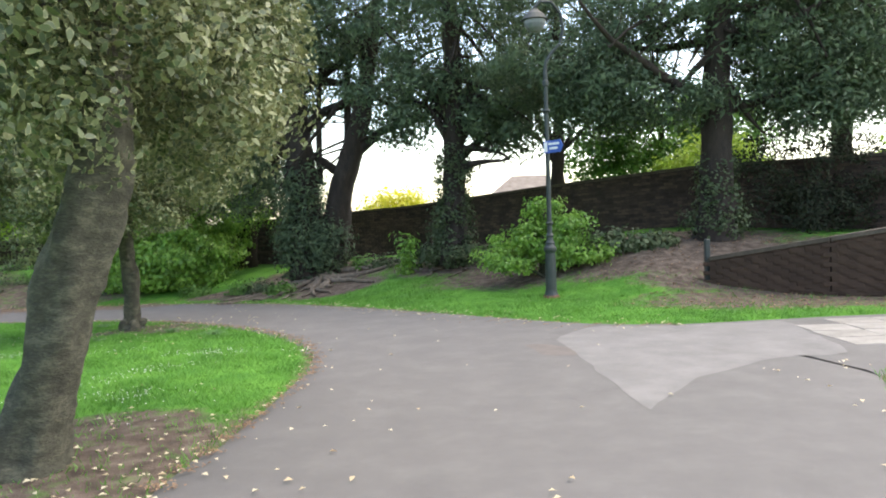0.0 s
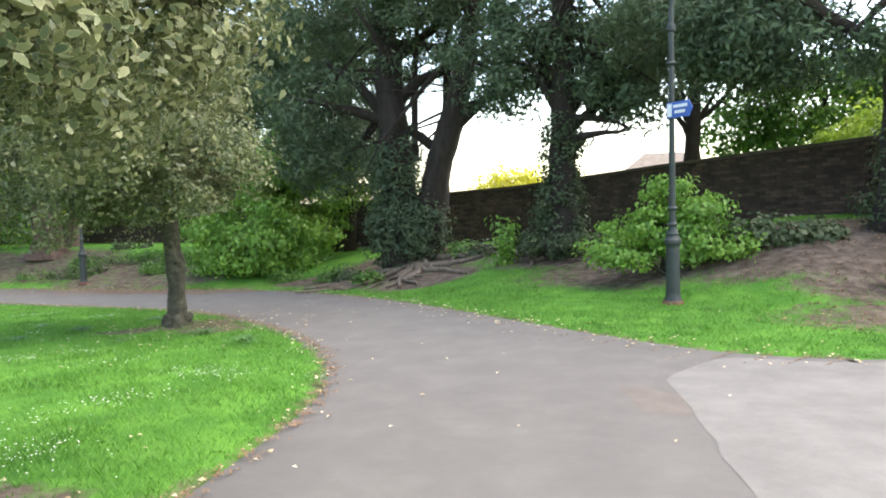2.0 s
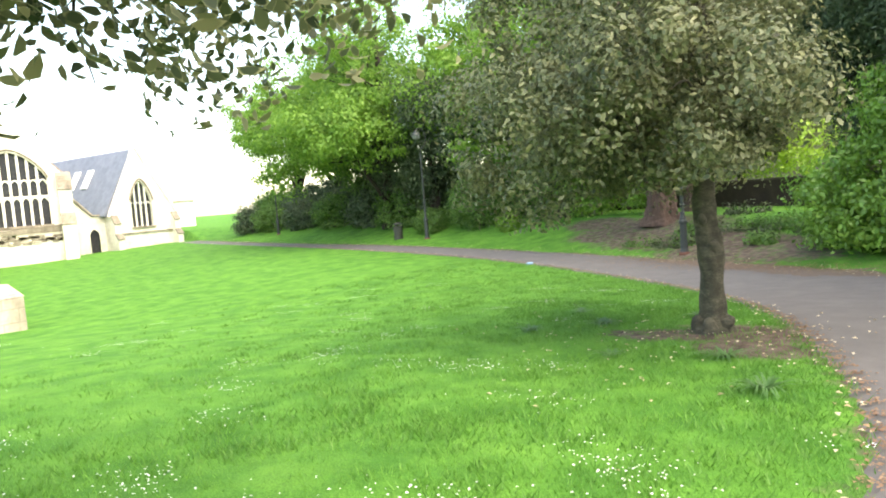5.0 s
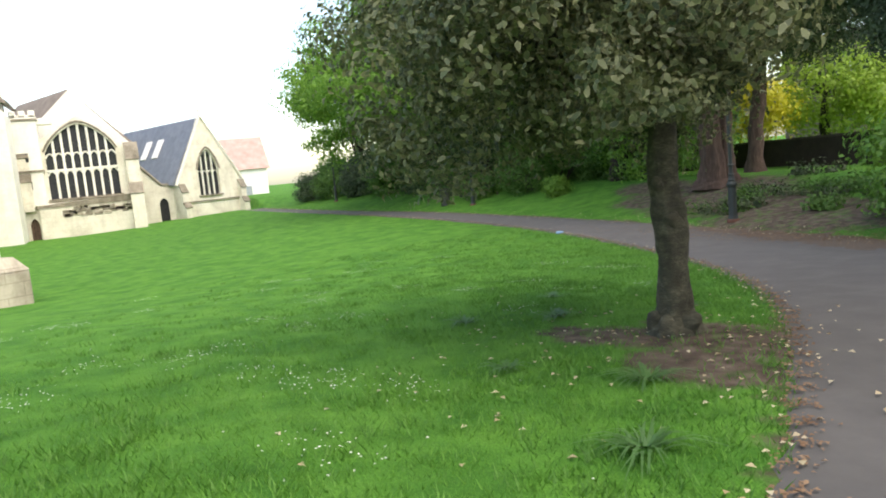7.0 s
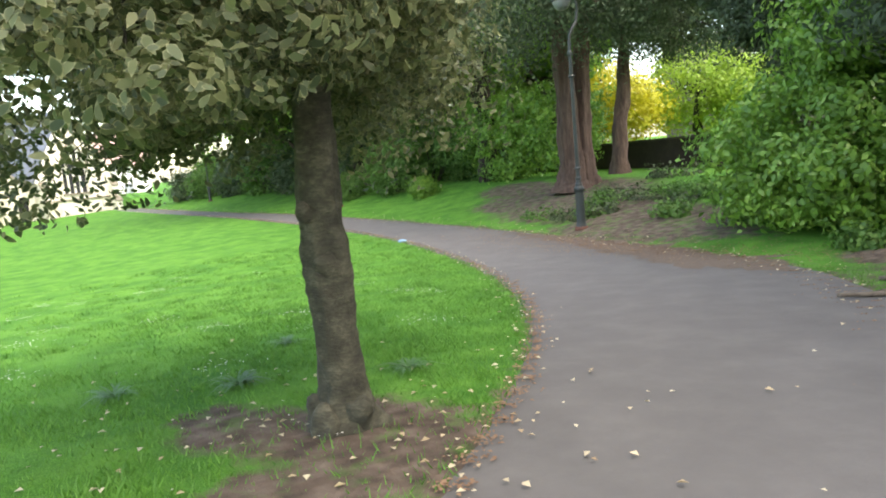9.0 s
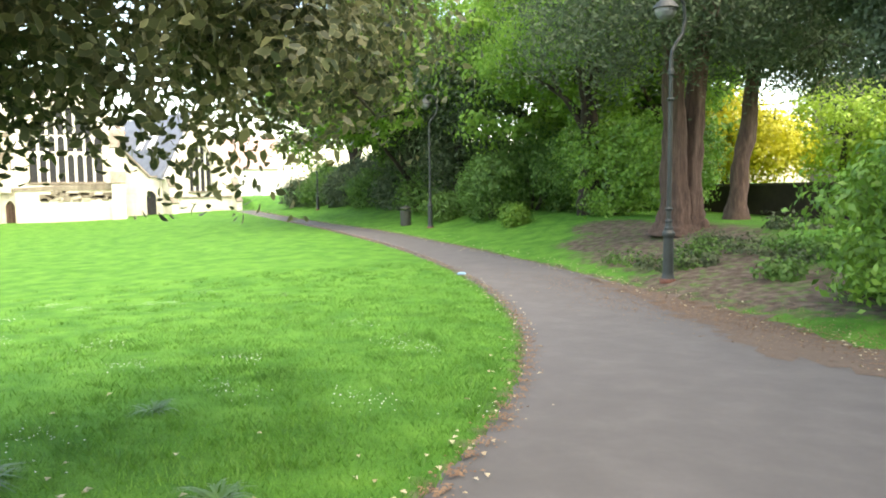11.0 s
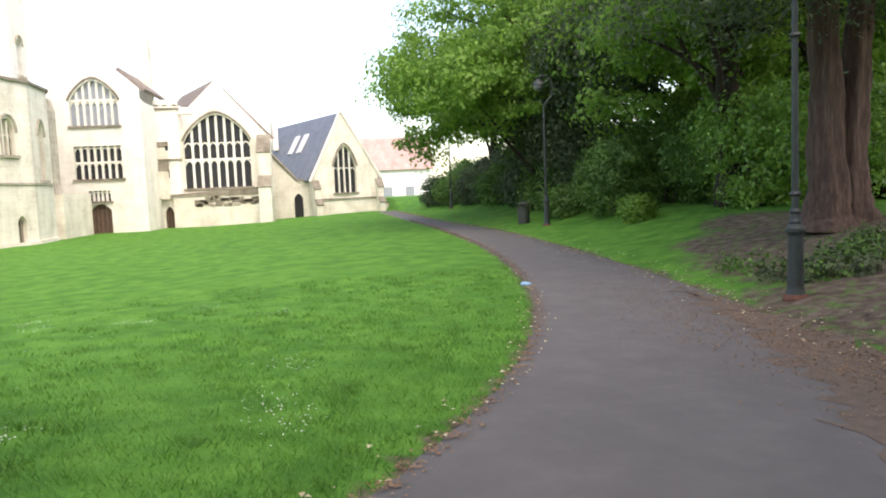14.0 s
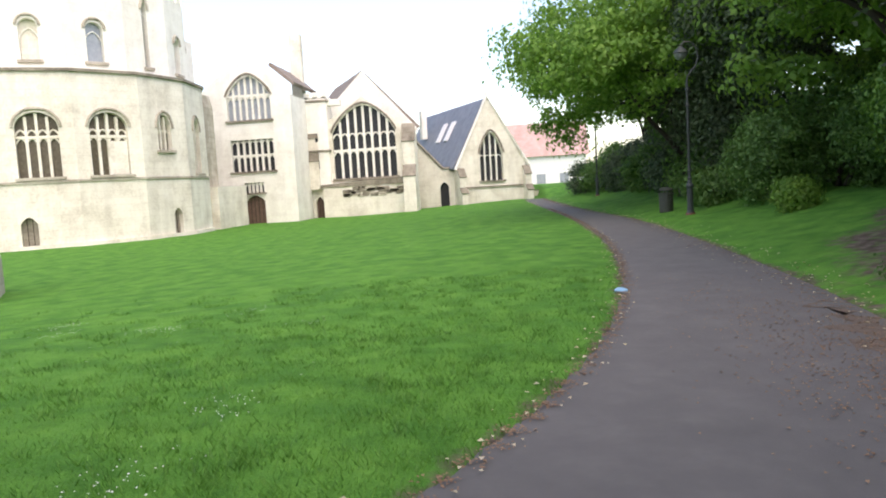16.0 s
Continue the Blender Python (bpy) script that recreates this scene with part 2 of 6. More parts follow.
M_IRON = mat("painted_iron", [(0.013, 0.019, 0.019), (0.021, 0.030, 0.030), (0.034, 0.044, 0.043)], 6.0, 0.55, 0.1, fine=50)
M_IRON_R = mat("rusty_iron", [(0.08, 0.03, 0.02), (0.14, 0.055, 0.035), (0.20, 0.09, 0.06)], 9.0, 0.8, 0.3, fine=50)
M_BLUE = mat("blue_enamel", [(0.025, 0.075, 0.30), (0.035, 0.10, 0.38), (0.045, 0.12, 0.42)], 3.0, 0.4, 0.0)
M_WHITE = mat("white_paint", [(0.70, 0.70, 0.70), (0.78, 0.78, 0.78)], 3.0, 0.5, 0.0)
M_WOOD = mat("oak_door", [(0.07, 0.04, 0.03), (0.12, 0.07, 0.05), (0.17, 0.11, 0.08)], 5.0, 0.7, 0.3, fine=30)
M_BIN = mat("bin_plastic", [(0.018, 0.024, 0.018), (0.030, 0.036, 0.028), (0.045, 0.052, 0.040)], 5.0, 0.6, 0.1)
M_LEAD = mat("lead_glass", [(0.018, 0.019, 0.022), (0.030, 0.032, 0.036), (0.05, 0.052, 0.058)], 6.0, 0.55, 0.1, fine=30, spec=0.2)
M_GLASS_A = mat("amber_leaded_glass", [(0.060, 0.050, 0.034), (0.100, 0.085, 0.058), (0.150, 0.128, 0.090)], 6.0, 0.45, 0.1, fine=30, spec=0.3)
M_GLASSY = mat("pale_glass", [(0.22, 0.25, 0.29), (0.30, 0.33, 0.37), (0.36, 0.39, 0.43)], 3.0, 0.2, 0.05)
M_GLOBE = mat("grey_globe_glass", [(0.10, 0.11, 0.12), (0.15, 0.16, 0.17), (0.20, 0.21, 0.22)], 5.0, 0.3, 0.05)
M_STONE_M = mat("greyed_stone", [(0.34, 0.30, 0.24), (0.48, 0.44, 0.36), (0.60, 0.55, 0.46)], 1.6, 0.9, 0.4, fine=12, blocks=0.6)
M_ROOT = mat("bare_root", [(0.055, 0.044, 0.034), (0.120, 0.096, 0.074), (0.200, 0.162, 0.128)], 9.0, 0.9, 0.6, fine=45)
L_HOLLY = leaf_mat("variegated_holly", [(0.022, 0.040, 0.018), (0.052, 0.080, 0.034), (0.108, 0.140, 0.060), (0.165, 0.185, 0.080), (0.245, 0.250, 0.120)], (0.27, 0.28, 0.14), 0.5, 0.26, 0.75)
L_YEW = leaf_mat("yew_needles", [(0.030, 0.054, 0.030), (0.066, 0.108, 0.056), (0.125, 0.180, 0.086)], None, 0.75, 0.30)
L_LAUREL = leaf_mat("laurel_leaf", [(0.055, 0.150, 0.024), (0.170, 0.350, 0.055), (0.330, 0.520, 0.105)], None, 0.36, 0.45)
L_BRIGHT = leaf_mat("maple_leaf", [(0.080, 0.190, 0.028), (0.160, 0.320, 0.048), (0.270, 0.460, 0.075)], None, 0.6, 0.5)
L_MID = leaf_mat("shrub_leaf", [(0.040, 0.105, 0.022), (0.090, 0.200, 0.040), (0.165, 0.300, 0.065)], None, 0.6, 0.42)
L_YELLOW = leaf_mat("golden_leaf", [(0.36, 0.38, 0.030), (0.52, 0.50, 0.040), (0.66, 0.60, 0.060)], None, 0.5, 0.5)
L_LIME = leaf_mat("lime_leaf", [(0.18, 0.31, 0.045), (0.28, 0.43, 0.060), (0.40, 0.54, 0.085)], None, 0.5, 0.5)
L_GRASS = leaf_mat("grass_blade", [(0.048, 0.155, 0.018), (0.090, 0.245, 0.032), (0.145, 0.335, 0.052)], None, 0.6, 0.3)
L_TUFT = leaf_mat("bluebell_leaf", [(0.06, 0.15, 0.045), (0.10, 0.22, 0.07)], None, 0.45, 0.3)
L_DEAD = leaf_mat("fallen_leaf", [(0.30, 0.20, 0.10), (0.48, 0.40, 0.26), (0.60, 0.55, 0.40), (0.34, 0.27, 0.12)], None, 0.7, 0.2)
L_FLAKE = leaf_mat("brown_flake", [(0.15, 0.085, 0.048), (0.24, 0.145, 0.085), (0.34, 0.23, 0.14)], None, 0.8, 0.15)
L_DAISY = leaf_mat("daisy", [(0.70, 0.70, 0.68), (0.80, 0.80, 0.78)], None, 0.7, 0.2)
L_IVY = leaf_mat("ivy_leaf", [(0.030, 0.055, 0.022), (0.055, 0.085, 0.034), (0.10, 0.13, 0.06)], None, 0.65, 0.2)
# very dark matt leaf, used only for the hedge
L_HEDGE = leaf_mat("dark_hedge_leaf", [(0.012, 0.020, 0.010), (0.024, 0.032, 0.015), (0.045, 0.052, 0.024)], None, 0.85, 0.15)


# ---- builders ----
def mesh_ob(name, verts, faces, material, parent=None, smooth=False):
    me = bpy.data.meshes.new(name)
    me.from_pydata([tuple(v) for v in verts], [], faces)
    me.materials.append(material)
    if smooth:
        me.polygons.foreach_set("use_smooth", [True] * len(me.polygons))
    ob = new(name, me)
    ob.parent = parent
    return ob


def part(name, bm, material, parent=None, label="", smooth=False):
    me = bpy.data.meshes.new(name)
    bmesh.ops.recalc_face_normals(bm, faces=bm.faces)
    bm.to_mesh(me)
    bm.free()
    me.materials.append(material)
    if smooth:
        me.polygons.foreach_set("use_smooth", [True] * len(me.polygons))
    ob = new(name, me)
    ob.parent = parent
    if label:
        tagged(ob, label)
    return ob


def empty(name, at, rz=0.0):
    ob = new(name)
    ob.matrix_basis = pose(*at, 0, 0, rz)
    return ob


def box_bm(bm, size, at, rz=0.0, bevel=0.0, ry=0.0):
    r = bmesh.ops.create_cube(bm, size=1.0, matrix=Matrix.Translation(at) @ Euler((0, radians(ry), radians(rz))).to_matrix().to_4x4() @ Matrix.Diagonal((*size, 1)))
    if bevel:
        ed = list({e for v in r["verts"] for e in v.link_edges})
        bmesh.ops.bevel(bm, geom=ed, offset=bevel, segments=1, affect='EDGES')
    return bm


def box(name, size, at, material, parent=None, rz=0.0, bevel=0.0, label="", ry=0.0):
    return part(name, box_bm(bmesh.new(), size, at, rz, bevel, ry), material, parent, label)


def tube(bm, pts, radii, sides=10, rough=0.0, rnd=None, flute=0.0):
    """A closed tapered tube along a polyline."""
    pts = [Vector(p) for p in pts]
    rings = []
    for i, p in enumerate(pts):
        d = (pts[min(i + 1, len(pts) - 1)] - pts[max(i - 1, 0)]).normalized()
        a = d.cross(Vector((0, 1, 0) if abs(d.y) < 0.9 else (1, 0, 0))).normalized()
        b = d.cross(a)
        ring = []
        for k in range(sides):
            w = 2 * math.pi * k / sides
            r = radii[i]
            if rough:
                q = p * 1.7 + a * math.cos(w) * 1.3 + b * math.sin(w) * 1.3
                r *= 1 + rough * noise.noise(q) + 0.35 * rough * noise.noise(q * 4.1) + 0.2 * rough * noise.noise(Vector((q.x * 3, q.y * 3, q.z * 14)))
            if flute:
                r *= 1 + flute * math.cos(w * 7 + 0.6 * math.sin(i))
            ring.append(bm.verts.new(p + (a * math.cos(w) + b * math.sin(w)) * r))
        rings.append(ring)
    for i in range(len(rings) - 1):
        for k in range(sides):
            bm.faces.new((rings[i][k], rings[i][(k + 1) % sides], rings[i + 1][(k + 1) % sides], rings[i + 1][k]))
    bm.faces.new(rings[0][::-1])
    bm.faces.new(rings[-1])
    return bm


def lathe(bm, profile, sides=20, at=(0, 0, 0)):
    """Turn a profile of (radius, height) about z."""
    at = Vector(at)
    rings = [[bm.verts.new(at + Vector((r * math.cos(2 * math.pi * k / sides), r * math.sin(2 * math.pi * k / sides), z))) for k in range(sides)] for r, z in profile]
    for i in range(len(rings) - 1):
        for k in range(sides):
            bm.faces.new((rings[i][k], rings[i][(k + 1) % sides], rings[i + 1][(k + 1) % sides], rings[i + 1][k]))
    bm.faces.new(rings[0][::-1])
    bm.faces.new(rings[-1])
    return bm


def smoothstep(a, b, x):
    t = np.clip((np.asarray(x, float) - a) / (b - a), 0, 1)
    return t * t * (3 - 2 * t)


def resample(pts, step):
    p = np.array(pts, float)
    # round the corners of the drawn line
    for _ in range(2):
        q = np.empty((2 * len(p), 2))
        q[0::2] = np.vstack([p[:1], 0.75 * p[1:] + 0.25 * p[:-1]])
        q[1::2] = np.vstack([0.25 * p[1:] + 0.75 * p[:-1], p[-1:]])
        q[0], q[-1] = p[0], p[-1]
        q[1:-1] = np.array([v for a, b in zip(p[:-1], p[1:]) for v in (0.75 * a + 0.25 * b, 0.25 * a + 0.75 * b)])
        p = q
    d = np.r_[0, np.cumsum(np.hypot(*np.diff(p, axis=0).T))]
    n = max(2, int(d[-1] / step))
    s = np.linspace(0, d[-1], n)
    return np.stack([np.interp(s, d, p[:, 0]), np.interp(s, d, p[:, 1])], 1)


def inside(poly, x, y):
    x, y = np.asarray(x, float), np.asarray(y, float)
    r = np.zeros(x.shape, bool)
    j = len(poly) - 1
    for i in range(len(poly)):
        xi, yi, xj, yj = *poly[i], *poly[j]
        if yi != yj:
            r ^= ((yi > y) != (yj > y)) & (x < (xj - xi) * (y - yi) / (yj - yi) + xi)
        j = i
    return r


def dist_to(line, x, y):
    x, y = np.asarray(x, float), np.asarray(y, float)
    best = np.full(x.shape, 1e9)
    for (ax, ay), (bx, by) in zip(line[:-1], line[1:]):
        dx, dy = bx - ax, by - ay
        if dx * dx + dy * dy < 1e-9:
            continue
        t = np.clip(((x - ax) * dx + (y - ay) * dy) / (dx * dx + dy * dy), 0, 1)
        best = np.minimum(best, np.hypot(x - ax - t * dx, y - ay - t * dy))
    return best


# ---- plan of the paths ----
SOUTH = [(-1.9, -14), (-1.8, -4), (-1.75, 1), (-1.68, 4.0), (-1.5, 5.2), (-1.38, 6.6), (-1.38, 7.7), (-1.65, 8.8), (-2.3, 10.2), (-3.5, 11.8), (-5.6, 14.1), (-7.9, 15.9), (-10.7, 17.4),
         (-13.4, 18.4), (-16.2, 19.1), (-20.4, 19.7), (-26, 20.1), (-36, 20.1), (-48, 19.5), (-64, 18.9)]
EAST = [(3.2, -14), (2.9, -4), (2.7, 1), (2.85, 4.0), (3.1, 5.0), (3.7, 6.35)]
NORTH = [(2.9, 9.4), (2.4, 9.45), (1.7, 9.75), (0.6, 10.8), (-0.4, 12.0), (-1.6, 13.6), (-3.4, 16.0), (-5.2, 18.0), (-7.4, 19.9), (-10.2, 20.8), (-13.6, 21.3), (-18, 21.75),
         (-25, 22.0), (-32, 22.1), (-39, 21.4), (-47, 20.9), (-64, 20.3)]
BR_S = [(3.7, 6.35), (4.6, 6.9), (6, 7.05), (9, 7.0), (16, 6.6)]
BR_N = [(2.9, 9.4), (3.7, 9.45), (5.7, 9.7), (9, 9.5), (16, 9.2)]
S_LINE, N_LINE = resample(SOUTH, 0.3), resample(NORTH, 0.3)
E_LINE, BS_LINE, BN_LINE = resample(EAST, 0.3), resample(BR_S, 0.3), resample(BR_N, 0.3)
R_LINE = np.vstack([E_LINE, N_LINE])
PATH_POLY = np.vstack([S_LINE, R_LINE[::-1]])
BRANCH_POLY = np.vstack([BS_LINE, BN_LINE[::-1]])
BANK_EDGE = np.vstack([BN_LINE[::-1], N_LINE])
BANK_POLY = np.vstack([BANK_EDGE, [(-500, 20), (-500, 500), (500, 500), (500, 9)]])
SOIL = [(4.6, 14.6, 3.0, 1.9), (7.4, 12.6, 3.6, 1.9), (10.5, 11.6, 4.0, 2.2), (-5.9, 12.1, 0.8, 0.5), (-4.4, 11.9, 0.9, 0.55), (-2.15, 5.05, 0.95, 0.75), (-2.5, 5.5, 0.95, 0.65), (4.6, 13.0, 1.7, 0.9), (6.2, 11.8, 2.2, 0.9), (8.5, 13.8, 4.0, 2.0), (-2.3, 4.3, 1.1, 1.0), (-5.0, 12.6, 1.3, 0.9), (-3.4, 20.2, 3.8, 2.9), (0.3, 18.2, 2.2, 1.8), (3.6, 15.9, 5.0, 2.3), (-17.5, 24.6, 4.4, 2.2), (-12.6, 22.6, 3.2, 1.4), (-2.6, 17.6, 1.6, 1.2), (-15.5, 23.3, 4.5, 1.7), (-12.0, 21.9, 4.0, 1.1),
        (-6.0, 20.6, 1.6, 0.8), (8.5, 11.6, 5.5, 2.2), (-20.5, 25.2, 2.5, 1.2), (-18.6, 23.6, 2.6, 1.0), (5.4, 4.4, 3.6, 4.4), (5.6, 11.5, 3.6, 1.5), (4.5, -2, 1.2, 5)]


def gz(x, y):
    """Height of the ground."""
    x, y = np.asarray(x, float), np.asarray(y, float)
    s = -0.8 * x + 0.6 * y
    z = -0.78 * smoothstep(4, 23, s) - 0.46 * smoothstep(8, 24, -x) * (1 - smoothstep(5, 20, y))
    d = np.where(inside(BANK_POLY, x, y), dist_to(BANK_EDGE, x, y), 0)
    z = z + 0.16 * smoothstep(0, 1.0, d) * smoothstep(6, 12, -x) + 0.72 * (lambda k: smoothstep(0.4, 5.0, d) * (1 - k) + smoothstep(2.2, 5.8, d) * k)(smoothstep(-1.5, 1.5, x)) + 0.35 * smoothstep(4, 10, d) * smoothstep(-6, 6, x)
    return z


def gz1(x, y):
    return float(gz(np.array([x]), np.array([y]))[0])


def soil_mask(x, y):
    m = np.zeros(np.shape(x))
    for cx, cy, rx, ry in SOIL:
        k = smoothstep(-0.2, 0.55, 1 - np.sqrt(((x - cx) / rx) ** 2 + ((y - cy) / ry) ** 2))
        m = np.maximum(m, k * (0.60 if cx < -8 else 0.8 if cy > 14 else 0.66))
    edge = np.minimum(dist_to(S_LINE, x, y), dist_to(R_LINE, x, y))
    return np.maximum(m, 0.55 * (1 - smoothstep(0.05, 0.3, edge)))


def axis(parts):
    out = []
    for a, b, st in parts:
        out += list(np.arange(a, b, st))
    return np.array(out + [parts[-1][1]])


def make_ground():
    xs = axis([(-600, -120, 60), (-120, -64, 4), (-64, -24, 1.0), (-24, 9, 0.22), (9, 20, 1), (20, 120, 10), (120, 600, 60)])
    ys = axis([(-600, -120, 60), (-120, -20, 8), (-20, 0, 1.0), (0, 27, 0.22), (27, 40, 1), (40, 120, 8), (120, 600, 60)])
    X, Y = np.meshgrid(xs, ys)
    x, y = X.ravel(), Y.ravel()
    z = gz(x, y)
    on = inside(PATH_POLY, x, y) | inside(BRANCH_POLY, x, y)
    rim = np.minimum(np.minimum(dist_to(S_LINE, x, y), dist_to(R_LINE, x, y)), np.minimum(dist_to(BS_LINE, x, y), dist_to(BN_LINE, x, y)))
    bumps = np.array([noise.noise((a * 0.9, b * 0.9, 0)) for a, b in zip(x, y)])
    near = smoothstep(0.0, 1.5, np.where(on, 0, rim))
    z = z + 0.03 * bumps * near + np.where(on, -0.03 - 0.05 * smoothstep(0.1, 0.4, rim), 0.014 * smoothstep(0.0, 0.25, rim))
    nx, ny = len(xs), len(ys)
    i = np.arange(nx * ny).reshape(ny, nx)
    f = np.stack([i[:-1, :-1], i[:-1, 1:], i[1:, 1:], i[1:, :-1]], -1).reshape(-1, 4)
    g = mesh_ob("ground", np.stack([x, y, z], 1), f.tolist(), M_TURF, None, True)
    a = g.data.attributes.new("soil", 'FLOAT', 'POINT')
    a.data.foreach_set("value", soil_mask(x, y))
    tagged(g, "green mown lawn with bare soil patches under trees", "lawn", kind="structure")
    return g


def strip(name, left, right, across, material, lift=0.012, tuck=False):
    n = max(len(left), len(right))

    def even(l):
        d = np.r_[0, np.cumsum(np.hypot(*np.diff(l, axis=0).T))]
        s = np.linspace(0, d[-1], n)
        return np.stack([np.interp(s, d, l[:, 0]), np.interp(s, d, l[:, 1])], 1)
    l, r = even(np.asarray(left)), even(np.asarray(right))
    w = np.r_[0, np.linspace(0.02, 0.98, across - 2), 1]
    P = l[:, None] * (1 - w)[None, :, None] + r[:, None] * w[None, :, None]
    # ragged verge
    for e, inner in ((0, 1), (-1, -2)):
        for k in range(n):
            P[k, e] += (P[k, inner] - P[k, e]) * 0.25 * noise.noise((P[k, e][0] * 3, P[k, e][1] * 3, 5))
    dip = np.zeros((n, across))
    if tuck:
        for e, inner in ((0, 1), (-1, -2)):
            out = P[:, e] - P[:, inner]
            P[:, e] += out / np.linalg.norm(out, axis=1, keepdims=True) * 0.10
            dip[:, e] = -0.03
    x, y = P[..., 0].ravel(), P[..., 1].ravel()
    z = gz(x, y) + lift + dip.ravel()
    i = np.arange(n * across).reshape(n, across)
    f = np.stack([i[:-1, :-1], i[:-1, 1:], i[1:, 1:], i[1:, :-1]], -1).reshape(-1, 4)
    return mesh_ob(name, np.stack([x, y, z], 1), f.tolist(), material, None, True)


def leaves_mesh(name, P, N, size, material, parent=None, aspect=0.55, label="", fold=0.15, jitter=0.35, oval=False):
    """Many small four-cornered leaves at the points P, facing N."""
    rng = np.random.default_rng(len(P) + int(abs(P[0][0]) * 10))
    n = len(P)
    N = N / np.maximum(np.linalg.norm(N, axis=1, keepdims=True), 1e-6)
    A = rng.normal(size=(n, 3))
    A -= (A * N).sum(1, keepdims=True) * N
    A /= np.maximum(np.linalg.norm(A, axis=1, keepdims=True), 1e-6)
    B = np.cross(N, A)
    s = (size * (1 + jitter * rng.uniform(-1, 1, n)))[:, None]
    if oval:
        ring = [(-0.5, 0), (-0.2, 0.46), (0.2, 0.36), (0.56, 0), (0.2, -0.36), (-0.2, -0.46)]
        shape = [(u, v, 1) for u, v in ring]
        tris = [(0, 1, 2, 3, 4, 5)]
    else:
        shape = [(-0.5, 0, 0.35), (0, 0.5, 1.0), (0.5, 0, 0.35), (0, -0.5, 0.0)]
        tris = [(0, 1, 2, 3)]
    c, k = len(shape), len(tris[0])
    V = np.empty((n, c, 3))
    for i, (u, v, _) in enumerate(shape):
        V[:, i] = P + A * s * u + B * s * aspect * v + N * s * fold * abs(v) * 2
    me = bpy.data.meshes.new(name)
    me.vertices.add(n * c)
    me.vertices.foreach_set("co", V.ravel())
    idx = (np.arange(n)[:, None, None] * c + np.array(tris)[None]).ravel()
    me.loops.add(len(idx))
    me.loops.foreach_set("vertex_index", idx)
    me.polygons.add(n * len(tris))
    me.polygons.foreach_set("loop_start", np.arange(n * len(tris)) * k)
    me.update(calc_edges=True)
    uv = me.uv_layers.new(name="UVMap")
    rim_u = np.array([[shape[j][0] * 2, shape[j][1] * 2] for f in tris for j in f], float)
    uv.data.foreach_set("uv", np.tile(rim_u, (n, 1)).ravel())
    me.materials.append(material)
    ob = new(name, me)
    ob.parent = parent
    if label:
        tagged(ob, label)
    return ob


def cloud(blobs, n, clump=0.35, per_clump=40, rng=None, shell=0.72, flat=1.0, droop=0.0):
    """Leaf points on the ragged outside of a set of ellipsoids, gathered in clumps."""
    vol = np.array([b[3] * b[4] * b[5] for b in blobs]) ** 0.67
    k = max(1, n // per_clump)
    pick = rng.choice(len(blobs), k, p=vol / vol.sum())
    bl = np.array(blobs)[pick]
    d = rng.normal(size=(k, 3))
    d /= np.linalg.norm(d, axis=1, keepdims=True)
    r = (shell + (1 - shell) * rng.uniform(0, 1, k) ** 0.7 + np.clip(rng.normal(0, 0.05, k), -0.08, 0.08))[:, None]
    C = bl[:, :3] + d * bl[:, 3:] * r
    which = np.repeat(np.arange(k), per_clump)
    off = np.clip(rng.normal(size=(len(which), 3)), -1.7, 1.7) * clump * rng.uniform(0.5, 1.3, k)[which][:, None]
    off[:, 2] *= flat
    if droop:
        off[:, 2] -= droop * np.abs(rng.normal(size=len(which)))
    P = C[which] + off
    o = off / np.maximum(np.linalg.norm(off, axis=1, keepdims=True), 1e-6)
    N = o * 0.75 + d[which] * 0.35 + rng.normal(size=P.shape) * 0.4 + np.array([0, 0, 0.3])
    return P, N


# ---- ground and paths ----
make_ground()
path = strip("path", S_LINE, R_LINE, 22, M_ASPHALT, tuck=True)
tagged(path, "curving grey tarmac footpath with worn verges", "path", kind="structure")
branch = strip("path_branch", BS_LINE, BN_LINE, 8, M_ASPHALT, 0.010, True)
tagged(branch, "grey tarmac side path towards a gate", "path", kind="structure")


def flat_patch(name, outline, material, lift, label, category):
    """A thin sheet laid on the path, following its height."""
    bm = bmesh.new()
    vs = [bm.verts.new((x, y, 0)) for x, y in outline]
    ed = [bm.edges.new((vs[i], vs[(i + 1) % len(vs)])) for i in range(len(vs))]
    bmesh.ops.triangle_fill(bm, use_beauty=True, use_dissolve=False, edges=ed)
    for _ in range(2):
        bmesh.ops.subdivide_edges(bm, edges=list(bm.edges), cuts=1, use_grid_fill=True)
    bmesh.ops.triangulate(bm, faces=list(bm.faces))
    for v in bm.verts:
        v.co.z = gz1(v.co.x, v.co.y) + lift
    for f in bm.faces:
        f.normal_update()
        if f.normal.z < 0:
            f.normal_flip()
    me = bpy.data.meshes.new(name)
    bm.to_mesh(me)
    bm.free()
    me.materials.append(material)
    return tagged(new(name, me), label, category, kind="structure")


def ragged(pts, step=0.25, amp=0.05, seed=0):
    p = np.array(pts + [pts[0]], float)
    d = np.r_[0, np.cumsum(np.hypot(*np.diff(p, axis=0).T))]
    s = np.arange(0, d[-1], step)
    q = np.stack([np.interp(s, d, p[:, 0]), np.interp(s, d, p[:, 1])], 1)
    return [(x + amp * noise.noise((x * 4, y * 4, seed)), y + amp * noise.noise((x * 4, y * 4, seed + 9))) for x, y in q]


